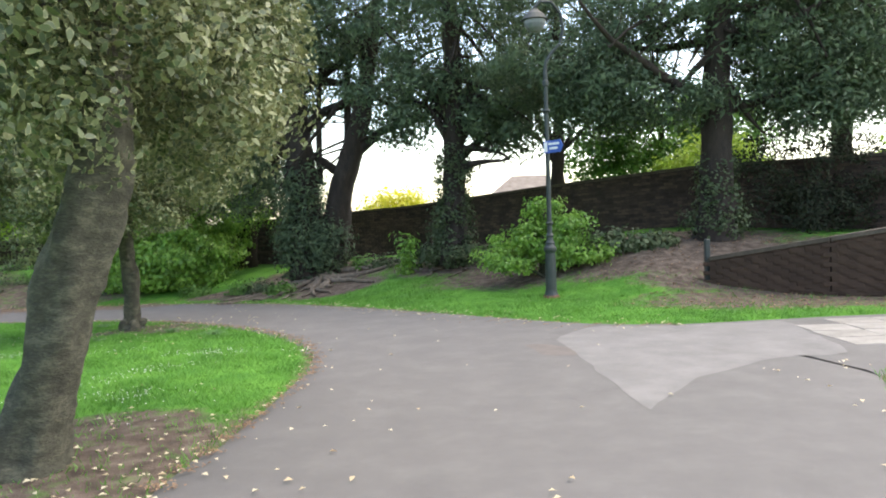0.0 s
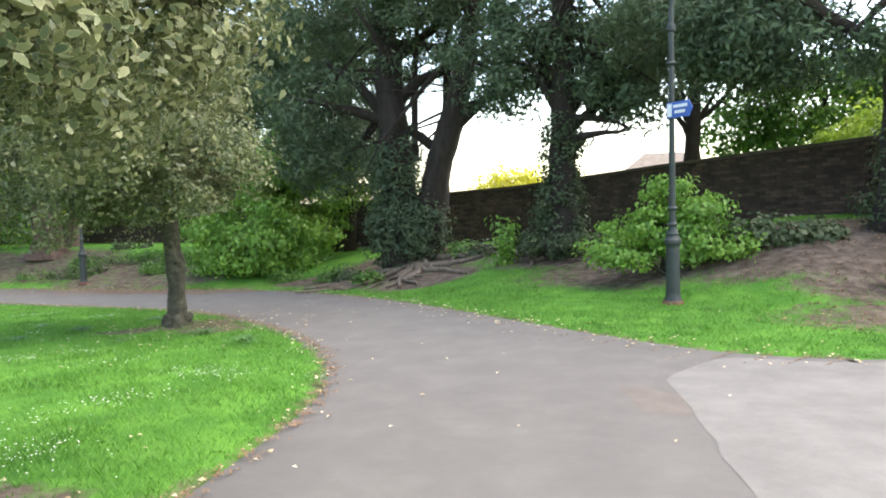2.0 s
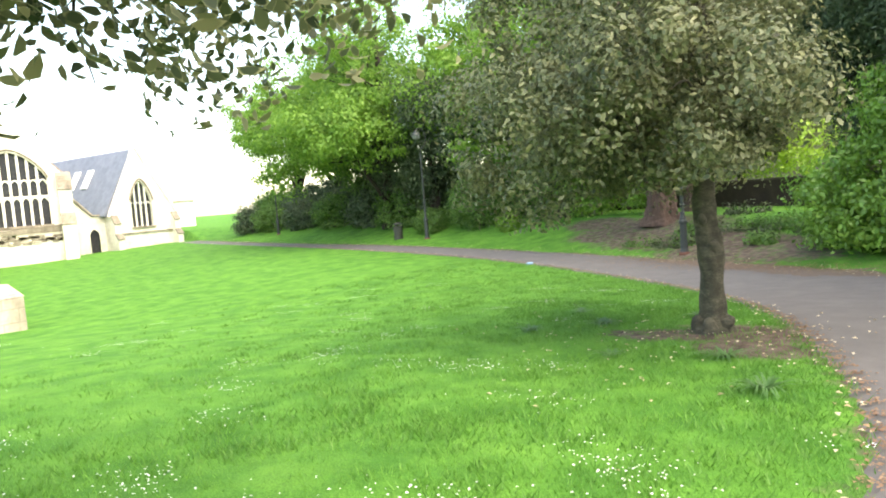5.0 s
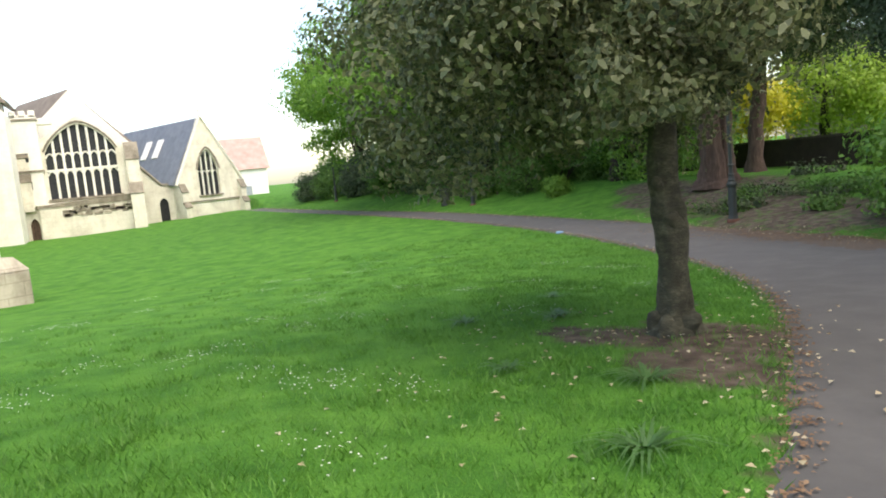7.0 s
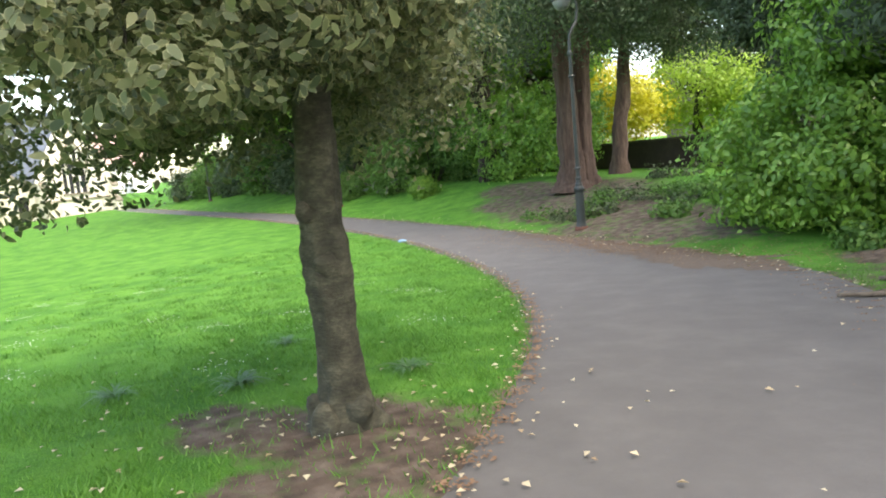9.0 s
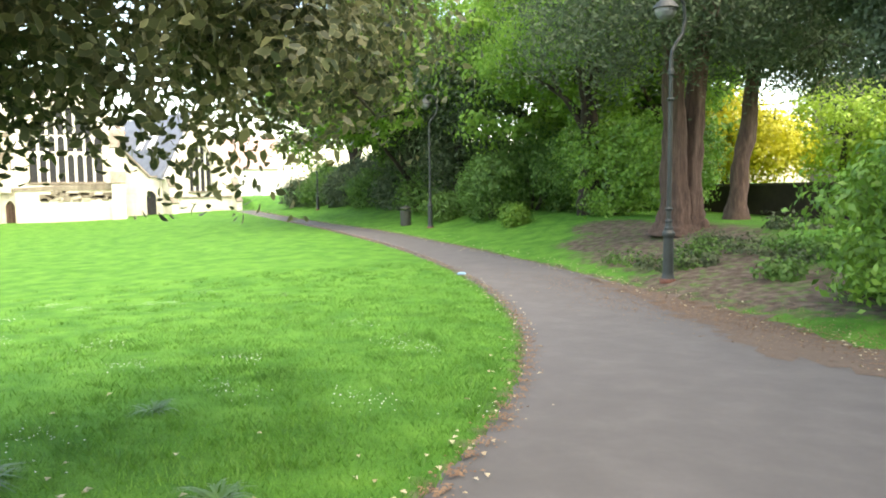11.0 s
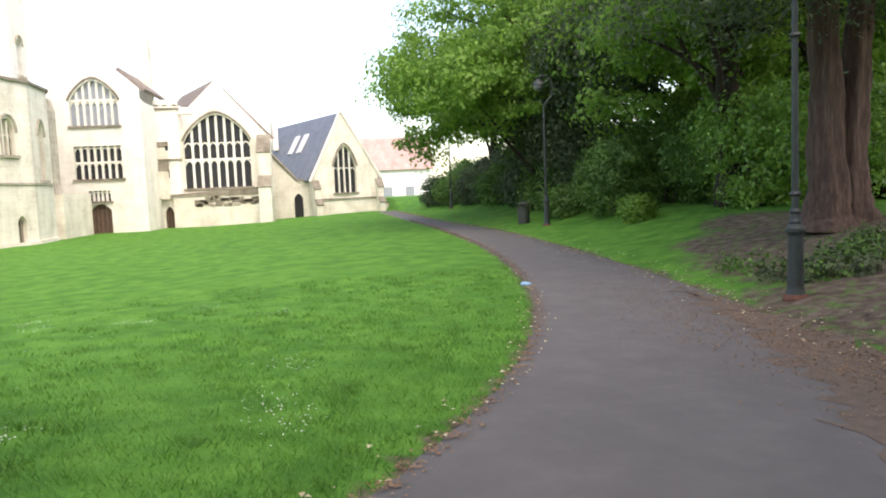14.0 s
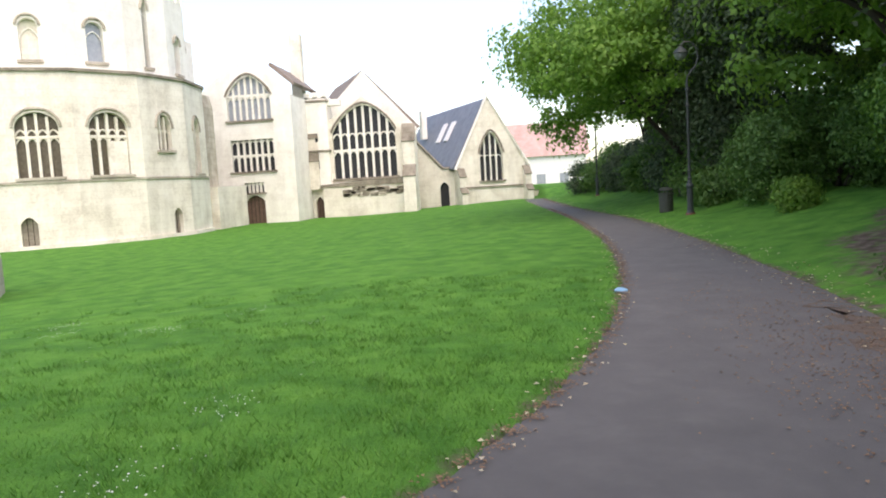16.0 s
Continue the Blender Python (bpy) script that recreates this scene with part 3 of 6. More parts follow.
flat_patch("concrete_patch", ragged([(1.46, 5.35), (2.1, 6.3), (3.1, 7.05), (4.0, 7.2), (4.3, 9.3), (2.8, 9.2), (1.9, 9.4), (1.25, 8.6), (1.35, 7.4)], 0.25, 0.06), M_CONCRETE, 0.0145,
           "pale worn concrete wedge where two paths meet", "path")
flat_patch("reddish_stain", ragged([(1.0, 7.6), (1.35, 7.5), (1.4, 7.9), (1.1, 8.3), (0.85, 8.2)], 0.15, 0.06, 4), M_STAIN, 0.0135, "reddish worn patch on the tarmac", "path")
flat_patch("needle_litter", ragged([(-7.0, 19.2), (-8.6, 19.0), (-10.5, 19.9), (-13.2, 20.7), (-16, 21.2), (-13.5, 21.35), (-10.3, 20.85), (-8.0, 20.3)], 0.16, 0.5, 5), M_LITTER, 0.016,
           "brown fallen needles along the verge", "litter")


# ---- trees ----
def limb(bm, start, way, length, r0, rng, bend=0.25, n=6, rise=0.0):
    p, d = Vector(start), Vector(way).normalized()
    pts, radii = [p.copy()], [r0]
    for i in range(n):
        d = (d + Vector(rng.normal(0, bend, 3)) + Vector((0, 0, rise))).normalized()
        p = p + d * (length / n)
        pts.append(p.copy())
        radii.append(r0 * (1 - 0.85 * (i + 1) / n))
    tube(bm, pts, radii, 7, 0.1)
    return pts


def tree(name, label, base, trunks, blobs, leaves, leaf_material, bark, seed, size=0.09, aspect=0.55, clump=0.35, per_clump=40, limbs=10, twigs=True, flute=0.0, droop=0.0,
         flat=1.0, shell=0.72, category="tree", sink=0.08, keep=None, fold=0.15, oval=False, burrs=()):
    """trunks: lists of (x, y, z, radius) from the base up; blobs: ellipsoids of the crown, all relative to the base."""
    rng = np.random.default_rng(seed)
    t = empty(name, (base[0], base[1], gz1(*base) - sink))
    tagged(t, label, category)
    bm = bmesh.new()
    for tr in trunks:
        a = np.array(tr, float)
        k = np.linspace(0, len(a) - 1, (10 if limbs and len(a) > 4 else 4) * len(a))
        pts = np.stack([np.interp(k, range(len(a)), a[:, c]) for c in range(4)], 1)
        tube(bm, pts[:, :3], pts[:, 3], 26 if limbs and len(a) > 4 else 16 if limbs else 6, 0.32 if bark is M_BARK_H and limbs else 0.2, rng, flute)
    for bx, by, bz, br in burrs:
        r = bmesh.ops.create_icosphere(bm, subdivisions=3, radius=br, matrix=Matrix.Translation((bx, by, bz)))
        for v in r["verts"]:
            v.co.z += (v.co.z - bz) * 0.5
            v.co += (v.co - Vector((bx, by, bz))) * 0.6 * noise.noise(v.co * 11)
    part("trunk", bm, bark, t, smooth=True)
    if limbs:
        bm = bmesh.new()
        tips = []
        for i in range(limbs):
            tr = trunks[rng.integers(len(trunks))]
            lo = int(rng.integers(max(1, len(tr) - 3), len(tr) - 1)) if bark is M_BARK_Y else len(tr) - 2
            a, b = np.array(tr[lo]), np.array(tr[lo + 1])
            s = a + (b - a) * rng.uniform(0, 1)
            bl = blobs[rng.integers(len(blobs))]
            d = rng.normal(size=3)
            d /= np.linalg.norm(d)
            goal = np.array(bl[:3]) + d * np.array(bl[3:]) * (0.35 if bark is M_BARK_H else 0.75)
            w = goal - s[:3]
            pts = limb(bm, s[:3], w, np.linalg.norm(w) * 0.95, max(0.02, s[3] * 0.45), rng, 0.05 if bark is M_BARK_H else 0.12)
            tips += pts[2:]
        if twigs:
            for i in range(limbs * 4):
                p = tips[rng.integers(len(tips))]
                limb(bm, p, rng.normal(size=3) + np.array([0, 0, 0.2]), rng.uniform(0.4, 1.1), 0.012 + 0.01 * rng.random(), rng, 0.2, 4)
        part("limb_frame", bm, bark, t, smooth=True)
    P, N = cloud(blobs, leaves, clump, per_clump, rng, shell, flat, droop)
    if keep is not None:
        m = keep(P)
        P, N = P[m], N[m]
    leaves_mesh("crown", P, N, size, leaf_material, t, aspect, fold=fold, oval=oval)
    return t


# two variegated hollies on the lawn
tree("holly_tree", "leaning holly with cream-edged leaves over bare soil", (-2.6, 4.5),
     [[(-0.02, 0, 0, 0.30), (0.02, 0, 0.2, 0.21), (0.12, 0, 0.6, 0.185), (0.30, 0.02, 1.3, 0.18), (0.52, 0.05, 2.0, 0.17), (0.6, 0.1, 3.0, 0.12), (0.5, 0.1, 4.6, 0.05)]],
     [(0.2, 0.3, 3.9, 2.2, 2.4, 1.7), (-0.9, 0.2, 3.0, 1.6, 1.8, 1.1), (0.9, 0.6, 2.9, 1.25, 1.6, 0.85), (0.3, 1.2, 2.9, 1.6, 1.4, 1.0), (0.5, 2.3, 2.6, 1.0, 0.9, 0.5), (-0.4, 2.4, 2.75, 1.2, 1.0, 0.6), (0.35, -0.75, 2.6, 1.0, 0.6, 0.7), (0.2, -0.9, 3.4, 1.2, 0.7, 0.8)],
     80000, L_HOLLY, M_BARK_H, 11, 0.056, 0.56, 0.19, 250, 20, shell=0.6, oval=True, keep=lambda P: (P[:, 2] > 1.72) & (P[:, 0] < 1.55))
tree("holly_tree", "holly with knobbly grey trunk and cream-edged leaves on the lawn", (-5.38, 12.6),
     [[(0, 0, 0, 0.27), (0.0, 0, 0.10, 0.22), (0.0, 0, 0.19, 0.155), (0.01, 0, 0.32, 0.128), (0.0, 0, 0.75, 0.118), (-0.02, 0, 0.95, 0.142), (-0.03, 0, 1.12, 0.136), (-0.04, 0, 1.25, 0.112), (-0.05, 0.02, 1.7, 0.112), (-0.06, 0.03, 2.4, 0.10), (0, 0, 3.6, 0.08),
       (0, 0, 4.8, 0.03)]],
     [(-0.43, -0.5, 3.4, 1.85, 1.85, 1.7), (-0.95, -1.15, 2.5, 1.25, 1.25, 1.1), (-1.15, 0.45, 2.6, 1.45, 1.3, 1.0), (0.5, -0.9, 2.6, 1.3, 1.2, 0.9), (-0.1, -0.1, 2.6, 1.0, 1.0, 0.9), (-1.9, -0.6, 2.7, 1.0, 1.0, 0.9), (-2.0, 1.3, 3.2, 1.25, 1.0, 1.2), (-1.9, 1.5, 2.4, 0.85, 0.75, 0.5)],
     88000, L_HOLLY, M_BARK_H, 12, 0.058, 0.56, 0.18, 270, 30, shell=0.6, burrs=((0.07, -0.03, 1.0, 0.07), (-0.06, -0.03, 0.86, 0.07), (0.03, -0.07, 0.94, 0.045), (0.1, 0.03, 0.16, 0.09), (-0.11, -0.08, 0.12, 0.09), (0.06, -0.13, 0.1, 0.09), (0.0, -0.1, 1.32, 0.04)), oval=True, keep=lambda P: P[:, 2] > np.clip(1.5 + 0.22 * P[:, 0], 1.32, 2.0) + 0.55 * np.exp(-(P[:, 0] ** 2 + P[:, 1] ** 2) / 0.7))


def yew(base, label, trunks, blobs, leaves, seed, **kw):
    return tree("yew_tree", label, base, trunks, blobs, int(leaves * 1.6), L_YEW, M_BARK_Y, seed, 0.15, 0.30, 0.29, 110, 30, shell=0.35, **{"flat": 0.55, "droop": 0.12, **kw})


yew((-3.4, 20.5), "dark twin-stemmed yew with ivy and exposed roots",
    [[(-0.3, 0, 0, 0.6), (-0.4, 0, 1.0, 0.46), (-0.45, 0, 2.5, 0.42), (-0.6, 0.1, 5.0, 0.34), (-1.0, 0.2, 9.0, 0.1)],
     [(0.2, 0, 0, 0.48), (0.35, 0, 1.2, 0.38), (0.6, 0, 2.4, 0.33), (1.25, 0, 4.4, 0.28), (1.9, 0.2, 8.5, 0.08)],
     [(0.9, 0, 3.3, 0.16), (1.8, -0.1, 4.0, 0.12), (2.8, 0, 4.3, 0.08), (3.7, 0, 4.7, 0.03)], [(-0.6, 0, 3.6, 0.15), (-1.4, 0, 4.6, 0.11), (-2.3, 0.1, 5.2, 0.05)], [(0.0, 0.1, 2.6, 0.1), (0.05, 0.1, 4.6, 0.08), (0.2, 0.1, 6.5, 0.03)]],
    [(-1.2, 0.5, 7.6, 3.0, 2.6, 3.2), (1.6, 0.6, 8.2, 2.4, 2.4, 2.8), (-2.6, 0.6, 4.4, 1.8, 2.0, 2.2), (0.2, 0.4, 6.4, 2.4, 2.2, 1.8), (2.7, 0.3, 5.1, 1.4, 1.2, 0.8), (-2.6, 0.4, 3.0, 1.4, 1.5, 1.2)], 31000, 21)
yew((0.25, 17.9), "dark yew with ivy-clad trunk on the bank",
    [[(0, 0, 0, 0.48), (0.0, 0, 0.8, 0.32), (0.05, 0, 2.2, 0.27), (0.1, 0, 4.5, 0.22), (0.0, 0.1, 8.0, 0.1)]],
    [(0, 0.2, 6.8, 2.5, 2.3, 2.5), (-1.2, 0.2, 4.6, 1.3, 1.4, 1.0), (1.2, 0.2, 4.4, 1.5, 1.4, 1.1), (1.0, 0.2, 3.7, 1.3, 1.2, 0.7), (1.5, 0.0, 3.3, 1.1, 0.9, 0.5), (-1.1, 0.0, 3.6, 1.0, 0.9, 0.5), (0.3, 0.4, 9.0, 2.0, 2.0, 1.6)], 23000, 22)
yew((5.8, 15.6), "tall dark yew with ivy round its foot",
    [[(0, 0, 0, 0.5), (0.0, 0, 1.0, 0.36), (0.0, 0, 2.6, 0.30), (0.1, 0, 5.5, 0.24), (0.2, 0.1, 10.0, 0.1)]],
    [(-0.3, 0.2, 6.2, 2.9, 2.6, 2.4), (-1.9, 0.4, 4.2, 1.6, 1.6, 1.2), (2.0, 0.2, 4.6, 1.9, 1.7, 1.6), (-2.8, 0.6, 3.5, 1.4, 1.2, 0.8), (2.6, 0.3, 3.3, 1.7, 1.3, 0.9), (4.0, 0.5, 5.0, 1.8, 1.6, 1.4), (-1.4, -0.2, 3.1, 1.8, 1.2, 0.6), (1.8, -0.2, 3.0, 2.0, 1.2, 0.7), (4.4, 0.2, 3.8, 1.7, 1.3, 1.0), (0.2, 0.2, 9.4, 2.8, 2.6, 2.4), (1.6, 0.6, 7.0, 2.2, 2.2, 2.0), (3.2, 0.4, 3.5, 1.8, 1.2, 0.8), (0.6, 0.0, 3.7, 1.6, 1.2, 0.7), (-2.6, 0.2, 2.9, 1.1, 0.9, 0.35), (-3.6, 0.4, 3.9, 1.2, 1.0, 0.6)], 46000, 23)
yew((-6.6, 24.6), "dark yew behind the laurel",
    [[(0, 0, 0, 0.4), (0.0, 0, 2, 0.28), (0.2, 0, 5, 0.2), (0.2, 0, 9, 0.08)]],
    [(0, 0, 4.6, 2.4, 2.2, 2.6), (-0.6, 0, 8.0, 2.4, 2.3, 2.6), (1.4, 0.2, 2.6, 1.2, 1.2, 1.6), (-2.0, 0.2, 4.6, 1.6, 1.4, 1.4), (-3.0, 0.4, 6.6, 2.4, 1.8, 2.2), (-1.4, -1.0, 6.0, 2.0, 1.6, 1.6), (-3.6, 1.0, 5.7, 2.2, 1.6, 1.3)], 42000, 24)
yew((3.6, 23.0), "dark evergreen in the garden beyond the wall",
    [[(0, 0, 0, 0.3), (0.0, 0, 2, 0.2), (0.1, 0, 4, 0.16), (0.1, 0, 9, 0.06)]],
    [(0, 0, 6.4, 2.6, 1.8, 2.6), (-1.6, 0, 4.6, 1.6, 1.3, 1.1), (1.8, 0, 4.8, 1.7, 1.3, 1.2)], 18000, 26)
yew((10.0, 18.5), "dark evergreen behind the boundary wall",
    [[(0, 0, 0, 0.35), (0.0, 0, 2, 0.25), (0.1, 0, 5, 0.18), (0.1, 0, 8, 0.06)]],
    [(0, 0, 3.6, 2.0, 1.6, 1.3), (-0.5, 0.5, 6.0, 2.0, 1.8, 2.0)], 12000, 25)

yew((-11.3, 26.1), "slim dark evergreen between the laurel and the redwood",
    [[(0, 0, 0, 0.16), (0.0, 0, 1.5, 0.12), (0.1, 0, 3.5, 0.09), (0.1, 0, 6, 0.03)]],
    [(0.1, 0, 4.6, 1.3, 1.1, 1.6), (0.2, 0, 2.6, 1.0, 0.9, 1.1), (0.0, 0, 6.4, 1.3, 1.1, 1.2), (-1.4, 0.3, 4.9, 1.5, 1.2, 1.0), (-2.7, 0.6, 5.6, 1.5, 1.3, 1.2), (-0.6, -0.6, 3.6, 1.0, 0.9, 0.8)], 30000, 28)

# redwood with two fused stems, and its neighbour
tree("redwood_tree", "tall redwood with two fused red-brown fibrous stems", (-17.5, 25.2),
     [[(0, -0.25, 0, 0.58), (0, -0.25, 0.3, 0.40), (0, -0.28, 1.0, 0.30), (0, -0.33, 3.0, 0.25), (0, -0.45, 7.0, 0.20), (0, -0.5, 12, 0.1)],
      [(0, 0.2, 0, 0.52), (0, 0.15, 0.4, 0.36), (0, 0.15, 1.2, 0.27), (0, 0.28, 3.0, 0.22), (0.1, 0.5, 7.0, 0.18), (0.1, 0.6, 12, 0.1)]],
     [(0, 0.2, 9.0, 3.4, 3.6, 3.6), (-0.5, -1.6, 6.2, 2.0, 2.2, 1.6), (0.5, 2.2, 6.0, 2.0, 2.2, 1.6), (1.5, 0.5, 6.0, 2.2, 2.2, 1.5), (0.6, -3.0, 5.0, 1.7, 2.0, 1.3), (2.0, -1.0, 5.0, 1.5, 1.8, 1.0)],
     44000, L_YEW, M_BARK_R, 31, 0.13, 0.4, 0.38, 60, 18, flute=0.13, droop=0.45, shell=0.4)
tree("conifer_tree", "slender red-barked tree with bare lower trunk", (-18.5, 27.75),
     [[(0, 0, 0, 0.36), (0, 0, 0.5, 0.25), (0.0, 0.1, 1.6, 0.22), (0, 0.35, 2.8, 0.20), (0, 0.5, 5.0, 0.16), (0, 0.5, 9.0, 0.06)],
      [(0, 0.15, 1.7, 0.14), (0, 0.45, 2.2, 0.12), (0, 0.5, 3.4, 0.10), (0, 0.3, 6, 0.05)]],
     [(0, 0.5, 7.5, 2.6, 2.6, 2.6), (0.5, 1.8, 4.9, 1.6, 1.7, 1.0), (1.6, 2.8, 6.2, 2.4, 2.2, 2.0), (0.8, -0.4, 4.7, 1.6, 1.6, 0.8), (1.6, 1.2, 4.6, 1.5, 1.4, 0.7)], 32000, L_YEW, M_BARK_R, 32, 0.17, 0.3, 0.4, 45, 12, flute=0.04, droop=0.3, shell=0.4)


def bush(base, label, blobs, leaves, material, seed, size=0.11, name="bush", clump=0.24, stems=8, per=45, **kw):
    """A leafy shrub: several stems from the ground and a clumped crown down to it."""
    rng = np.random.default_rng(seed)
    st = []
    for i in range(stems):
        b = blobs[rng.integers(len(blobs))]
        tip = (b[0] + rng.normal(0, b[3] * 0.3), b[1] + rng.normal(0, b[4] * 0.3), b[2] + b[5] * 0.3)
        st.append([(rng.normal(0, 0.12), rng.normal(0, 0.12), 0, 0.035), (tip[0] * 0.4, tip[1] * 0.4, tip[2] * 0.5, 0.025), (*tip, 0.01)])
    return tree(name, label, base, st, blobs, leaves, material, M_BARK_H, seed, size, 0.5, clump, per, 0, shell=0.55, flat=0.55, category="bush", keep=lambda P: P[:, 2] > 0.0, **kw)


bush((-9.0, 22.9), "large glossy green laurel bush beside the path", [(0.3, 0, 1.3, 1.7, 1.5, 1.5), (-0.4, -0.5, 0.9, 1.4, 1.3, 1.0), (0.9, -0.3, 0.8, 1.5, 1.4, 0.9), (0.6, 0.2, 3.0, 1.2, 1.1, 1.2), (1.9, 0.1, 1.0, 0.7, 0.7, 0.6), (1.2, 0.6, 3.3, 1.1, 1.0, 1.0), (2.0, 1.2, 2.6, 1.2, 1.1, 1.3)],
     50000, L_LAUREL, 41, 0.125, clump=0.25, per=110, droop=0.08)
bush((2.0, 14.9), "light green shrub behind the lamp post", [(-0.55, 0, 0.45, 0.75, 0.6, 0.25), (0.5, 0, 0.55, 0.8, 0.6, 0.28), (-0.15, 0, 0.85, 0.85, 0.6, 0.22), (0.3, 0, 1.12, 0.6, 0.5, 0.2), (0.05, 0, 1.42, 0.4, 0.35, 0.16)], 12000, L_LAUREL, 42, 0.085, clump=0.15, per=90)
bush((-25.3, 24.5), "small round golden-green shrub on the bank", [(0, 0, 0.42, 0.42, 0.4, 0.4)], 5000, L_BRIGHT, 43, 0.10, clump=0.14)
bush((-28.2, 25.0), "clipped dark green shrub by the bin", [(0, 0, 1.3, 1.6, 1.1, 1.3), (-0.9, 0, 1.2, 0.9, 0.9, 1.2)], 12000, L_MID, 44, 0.11)
bush((-28.3, 26.9), "olive-green rounded shrub below tall trees", [(0, 0, 2.0, 1.6, 1.3, 1.5), (2.4, 0.2, 1.5, 1.7, 1.3, 1.5)], 14000, L_MID, 45, 0.12)
bush((-23.0, 26.9), "broad mid-green shrub below the trees", [(0, 0, 1.5, 1.8, 1.3, 1.6), (2.0, 0.5, 1.8, 1.8, 1.3, 1.6), (-1.8, 0.4, 2.2, 1.6, 1.2, 1.8)], 24000, L_LAUREL, 46, 0.13)
bush((-26.0, 29.2), "broad leafy shrub below the trees", [(0, 0, 1.8, 2.2, 1.4, 1.9), (-2.6, 0, 2.2, 2.4, 1.4, 2.2)], 20000, L_LAUREL, 47, 0.14)
bush((-31.5, 24.4), "low dark evergreen shrub", [(0, 0, 0.6, 0.9, 0.8, 0.6)], 4000, L_MID, 48, 0.11)
for i, (x, y, w) in enumerate(((-36, 25.2, 1.8), (-40, 25.0, 1.9), (-44.5, 24.6, 2.1), (-49, 24.2, 2.0), (-53.5, 23.6, 2.0), (-57, 23.0, 1.8))):
    bush((x, y), "dark evergreen hedge shrub along the path", [(0, 0, 0.9, w, 1.3, 1.2)], 5000, L_YEW if i % 2 else L_MID, 50 + i, 0.17, clump=0.3)

for i, (x, y, h) in enumerate(((-30.5, 28.8, 2.6), (-34.5, 28.0, 3.0), (-38.5, 27.6, 2.8), (-43, 27.2, 3.0), (-48, 26.6, 2.8), (-53, 26.0, 2.6), (-58, 25.2, 2.4), (-27.5, 31.5, 3.0))):
    bush((x, y), "tall dark evergreen shrub beneath the trees", [(0, 0, h * 0.55, 2.7, 1.3, h * 0.6), (1.0, -0.5, h * 0.4, 1.8, 1.0, h * 0.4)], 11000, L_YEW if i % 3 else L_MID, 130 + i, 0.2, clump=0.35)

# tall trees along the north side
FAR = [(-24.5, 30.5, 12.5, 3.6, L_BRIGHT), (-30.0, 28.5, 13.0, 4.4, L_BRIGHT), (-37.0, 24.8, 13.5, 6.0, L_BRIGHT), (-44, 28.5, 13.5, 4.5, L_MID), (-50, 28.0, 13, 4.6, L_BRIGHT), (-57, 27.0, 12.5, 4.4, L_BRIGHT),
       (-33, 35, 15, 5.5, L_BRIGHT), (-29.5, 33, 9, 3.8, L_BRIGHT)]
for i, (x, y, h, r, m) in enumerate(FAR):
    q = np.random.default_rng(70 + i)
    bl = [(0, 0, h * 0.62, r, r, h * 0.3)] + [(q.uniform(-r, r) * 0.75, q.uniform(-r, r) * 0.6 - 0.6, h * q.uniform(0.26, 0.8), r * 0.5, r * 0.5, h * 0.12) for _ in range(7)]
    if i == 2:
        bl += [(-2.5, -2.2, 5.2, 2.6, 2.4, 2.2), (-5.5, -0.5, 5.5, 3.0, 2.5, 2.6), (2.5, -2.0, 5.0, 2.4, 2.0, 1.8), (-5, -5.0, 6.4, 2.3, 1.4, 2.2), (-5, -4.6, 4.4, 2.0, 1.4, 1.3), (-4.6, -3.6, 3.4, 1.8, 1.3, 1.0), (-5.5, -3.5, 8.5, 2.6, 2.0, 2.2), (-7.0, -3.2, 6.5, 1.8, 1.4, 1.6)]
    tree("broadleaf_tree", "tall broad-leaved tree in fresh green leaf", (x, y), [[(0, 0, 0, 0.45), (0, 0, 1.0, 0.32), (0.1, 0, h * 0.35, 0.27), (0.2, 0, h * 0.8, 0.1)]], bl, 54000 if i == 2 else 20000, m, M_BARK_Y, 70 + i, 0.19 if i == 2 else 0.22, 0.6, 0.5, 110, 14,
         twigs=False, shell=0.45, flat=0.5, droop=0.12)
tree("yew_tree", "dark evergreen tree overhanging the shrubs", (-33.5, 25.8), [[(0, 0, 0, 0.35), (0, 0, 2, 0.25), (0, 0, 6, 0.15), (0, 0, 8.0, 0.05)]], [(0, -0.4, 3.6, 2.2, 1.6, 2.6), (-4, -0.3, 3.4, 2.6, 1.6, 2.6), (2.5, 0.2, 5.0, 2.4, 1.6, 2.4), (0.5, -0.6, 6.0, 2.4, 1.8, 1.8)],
     28000, L_YEW, M_BARK_Y, 90, 0.2, 0.35, 0.4, 40, 10, shell=0.45)
tree("broadleaf_tree", "spreading green tree overhanging the path bank", (-24.0, 26.6),
    [[(0, 0, 0, 0.4), (0.0, 0, 2, 0.3), (0.1, 0, 5, 0.22), (0.1, 0, 10, 0.06)]],
    [(0, 0, 7.6, 4.0, 3.2, 2.4), (1.4, -2.0, 5.8, 2.4, 2.0, 1.1), (-2.2, -1.2, 5.6, 2.2, 1.8, 1.2), (-0.5, 0.5, 4.6, 1.8, 1.4, 1.6)], 26000, L_BRIGHT, M_BARK_Y, 27, 0.16, 0.5, 0.42, 100, 24, shell=0.4, flat=0.4, droop=0.2)
tree("golden_tree", "tree with golden-yellow foliage behind the wall", (-26.5, 34.5), [[(0, 0, 0, 0.2), (0, 0, 1.5, 0.14), (0.2, 0, 3.5, 0.06)]], [(0, 0, 2.8, 1.9, 1.6, 1.8), (1.8, 0.3, 2.4, 1.5, 1.3, 1.3)], 12000, L_YELLOW, M_BARK_H, 91, 0.16,
     0.6, 0.35, 40, 10, shell=0.5)
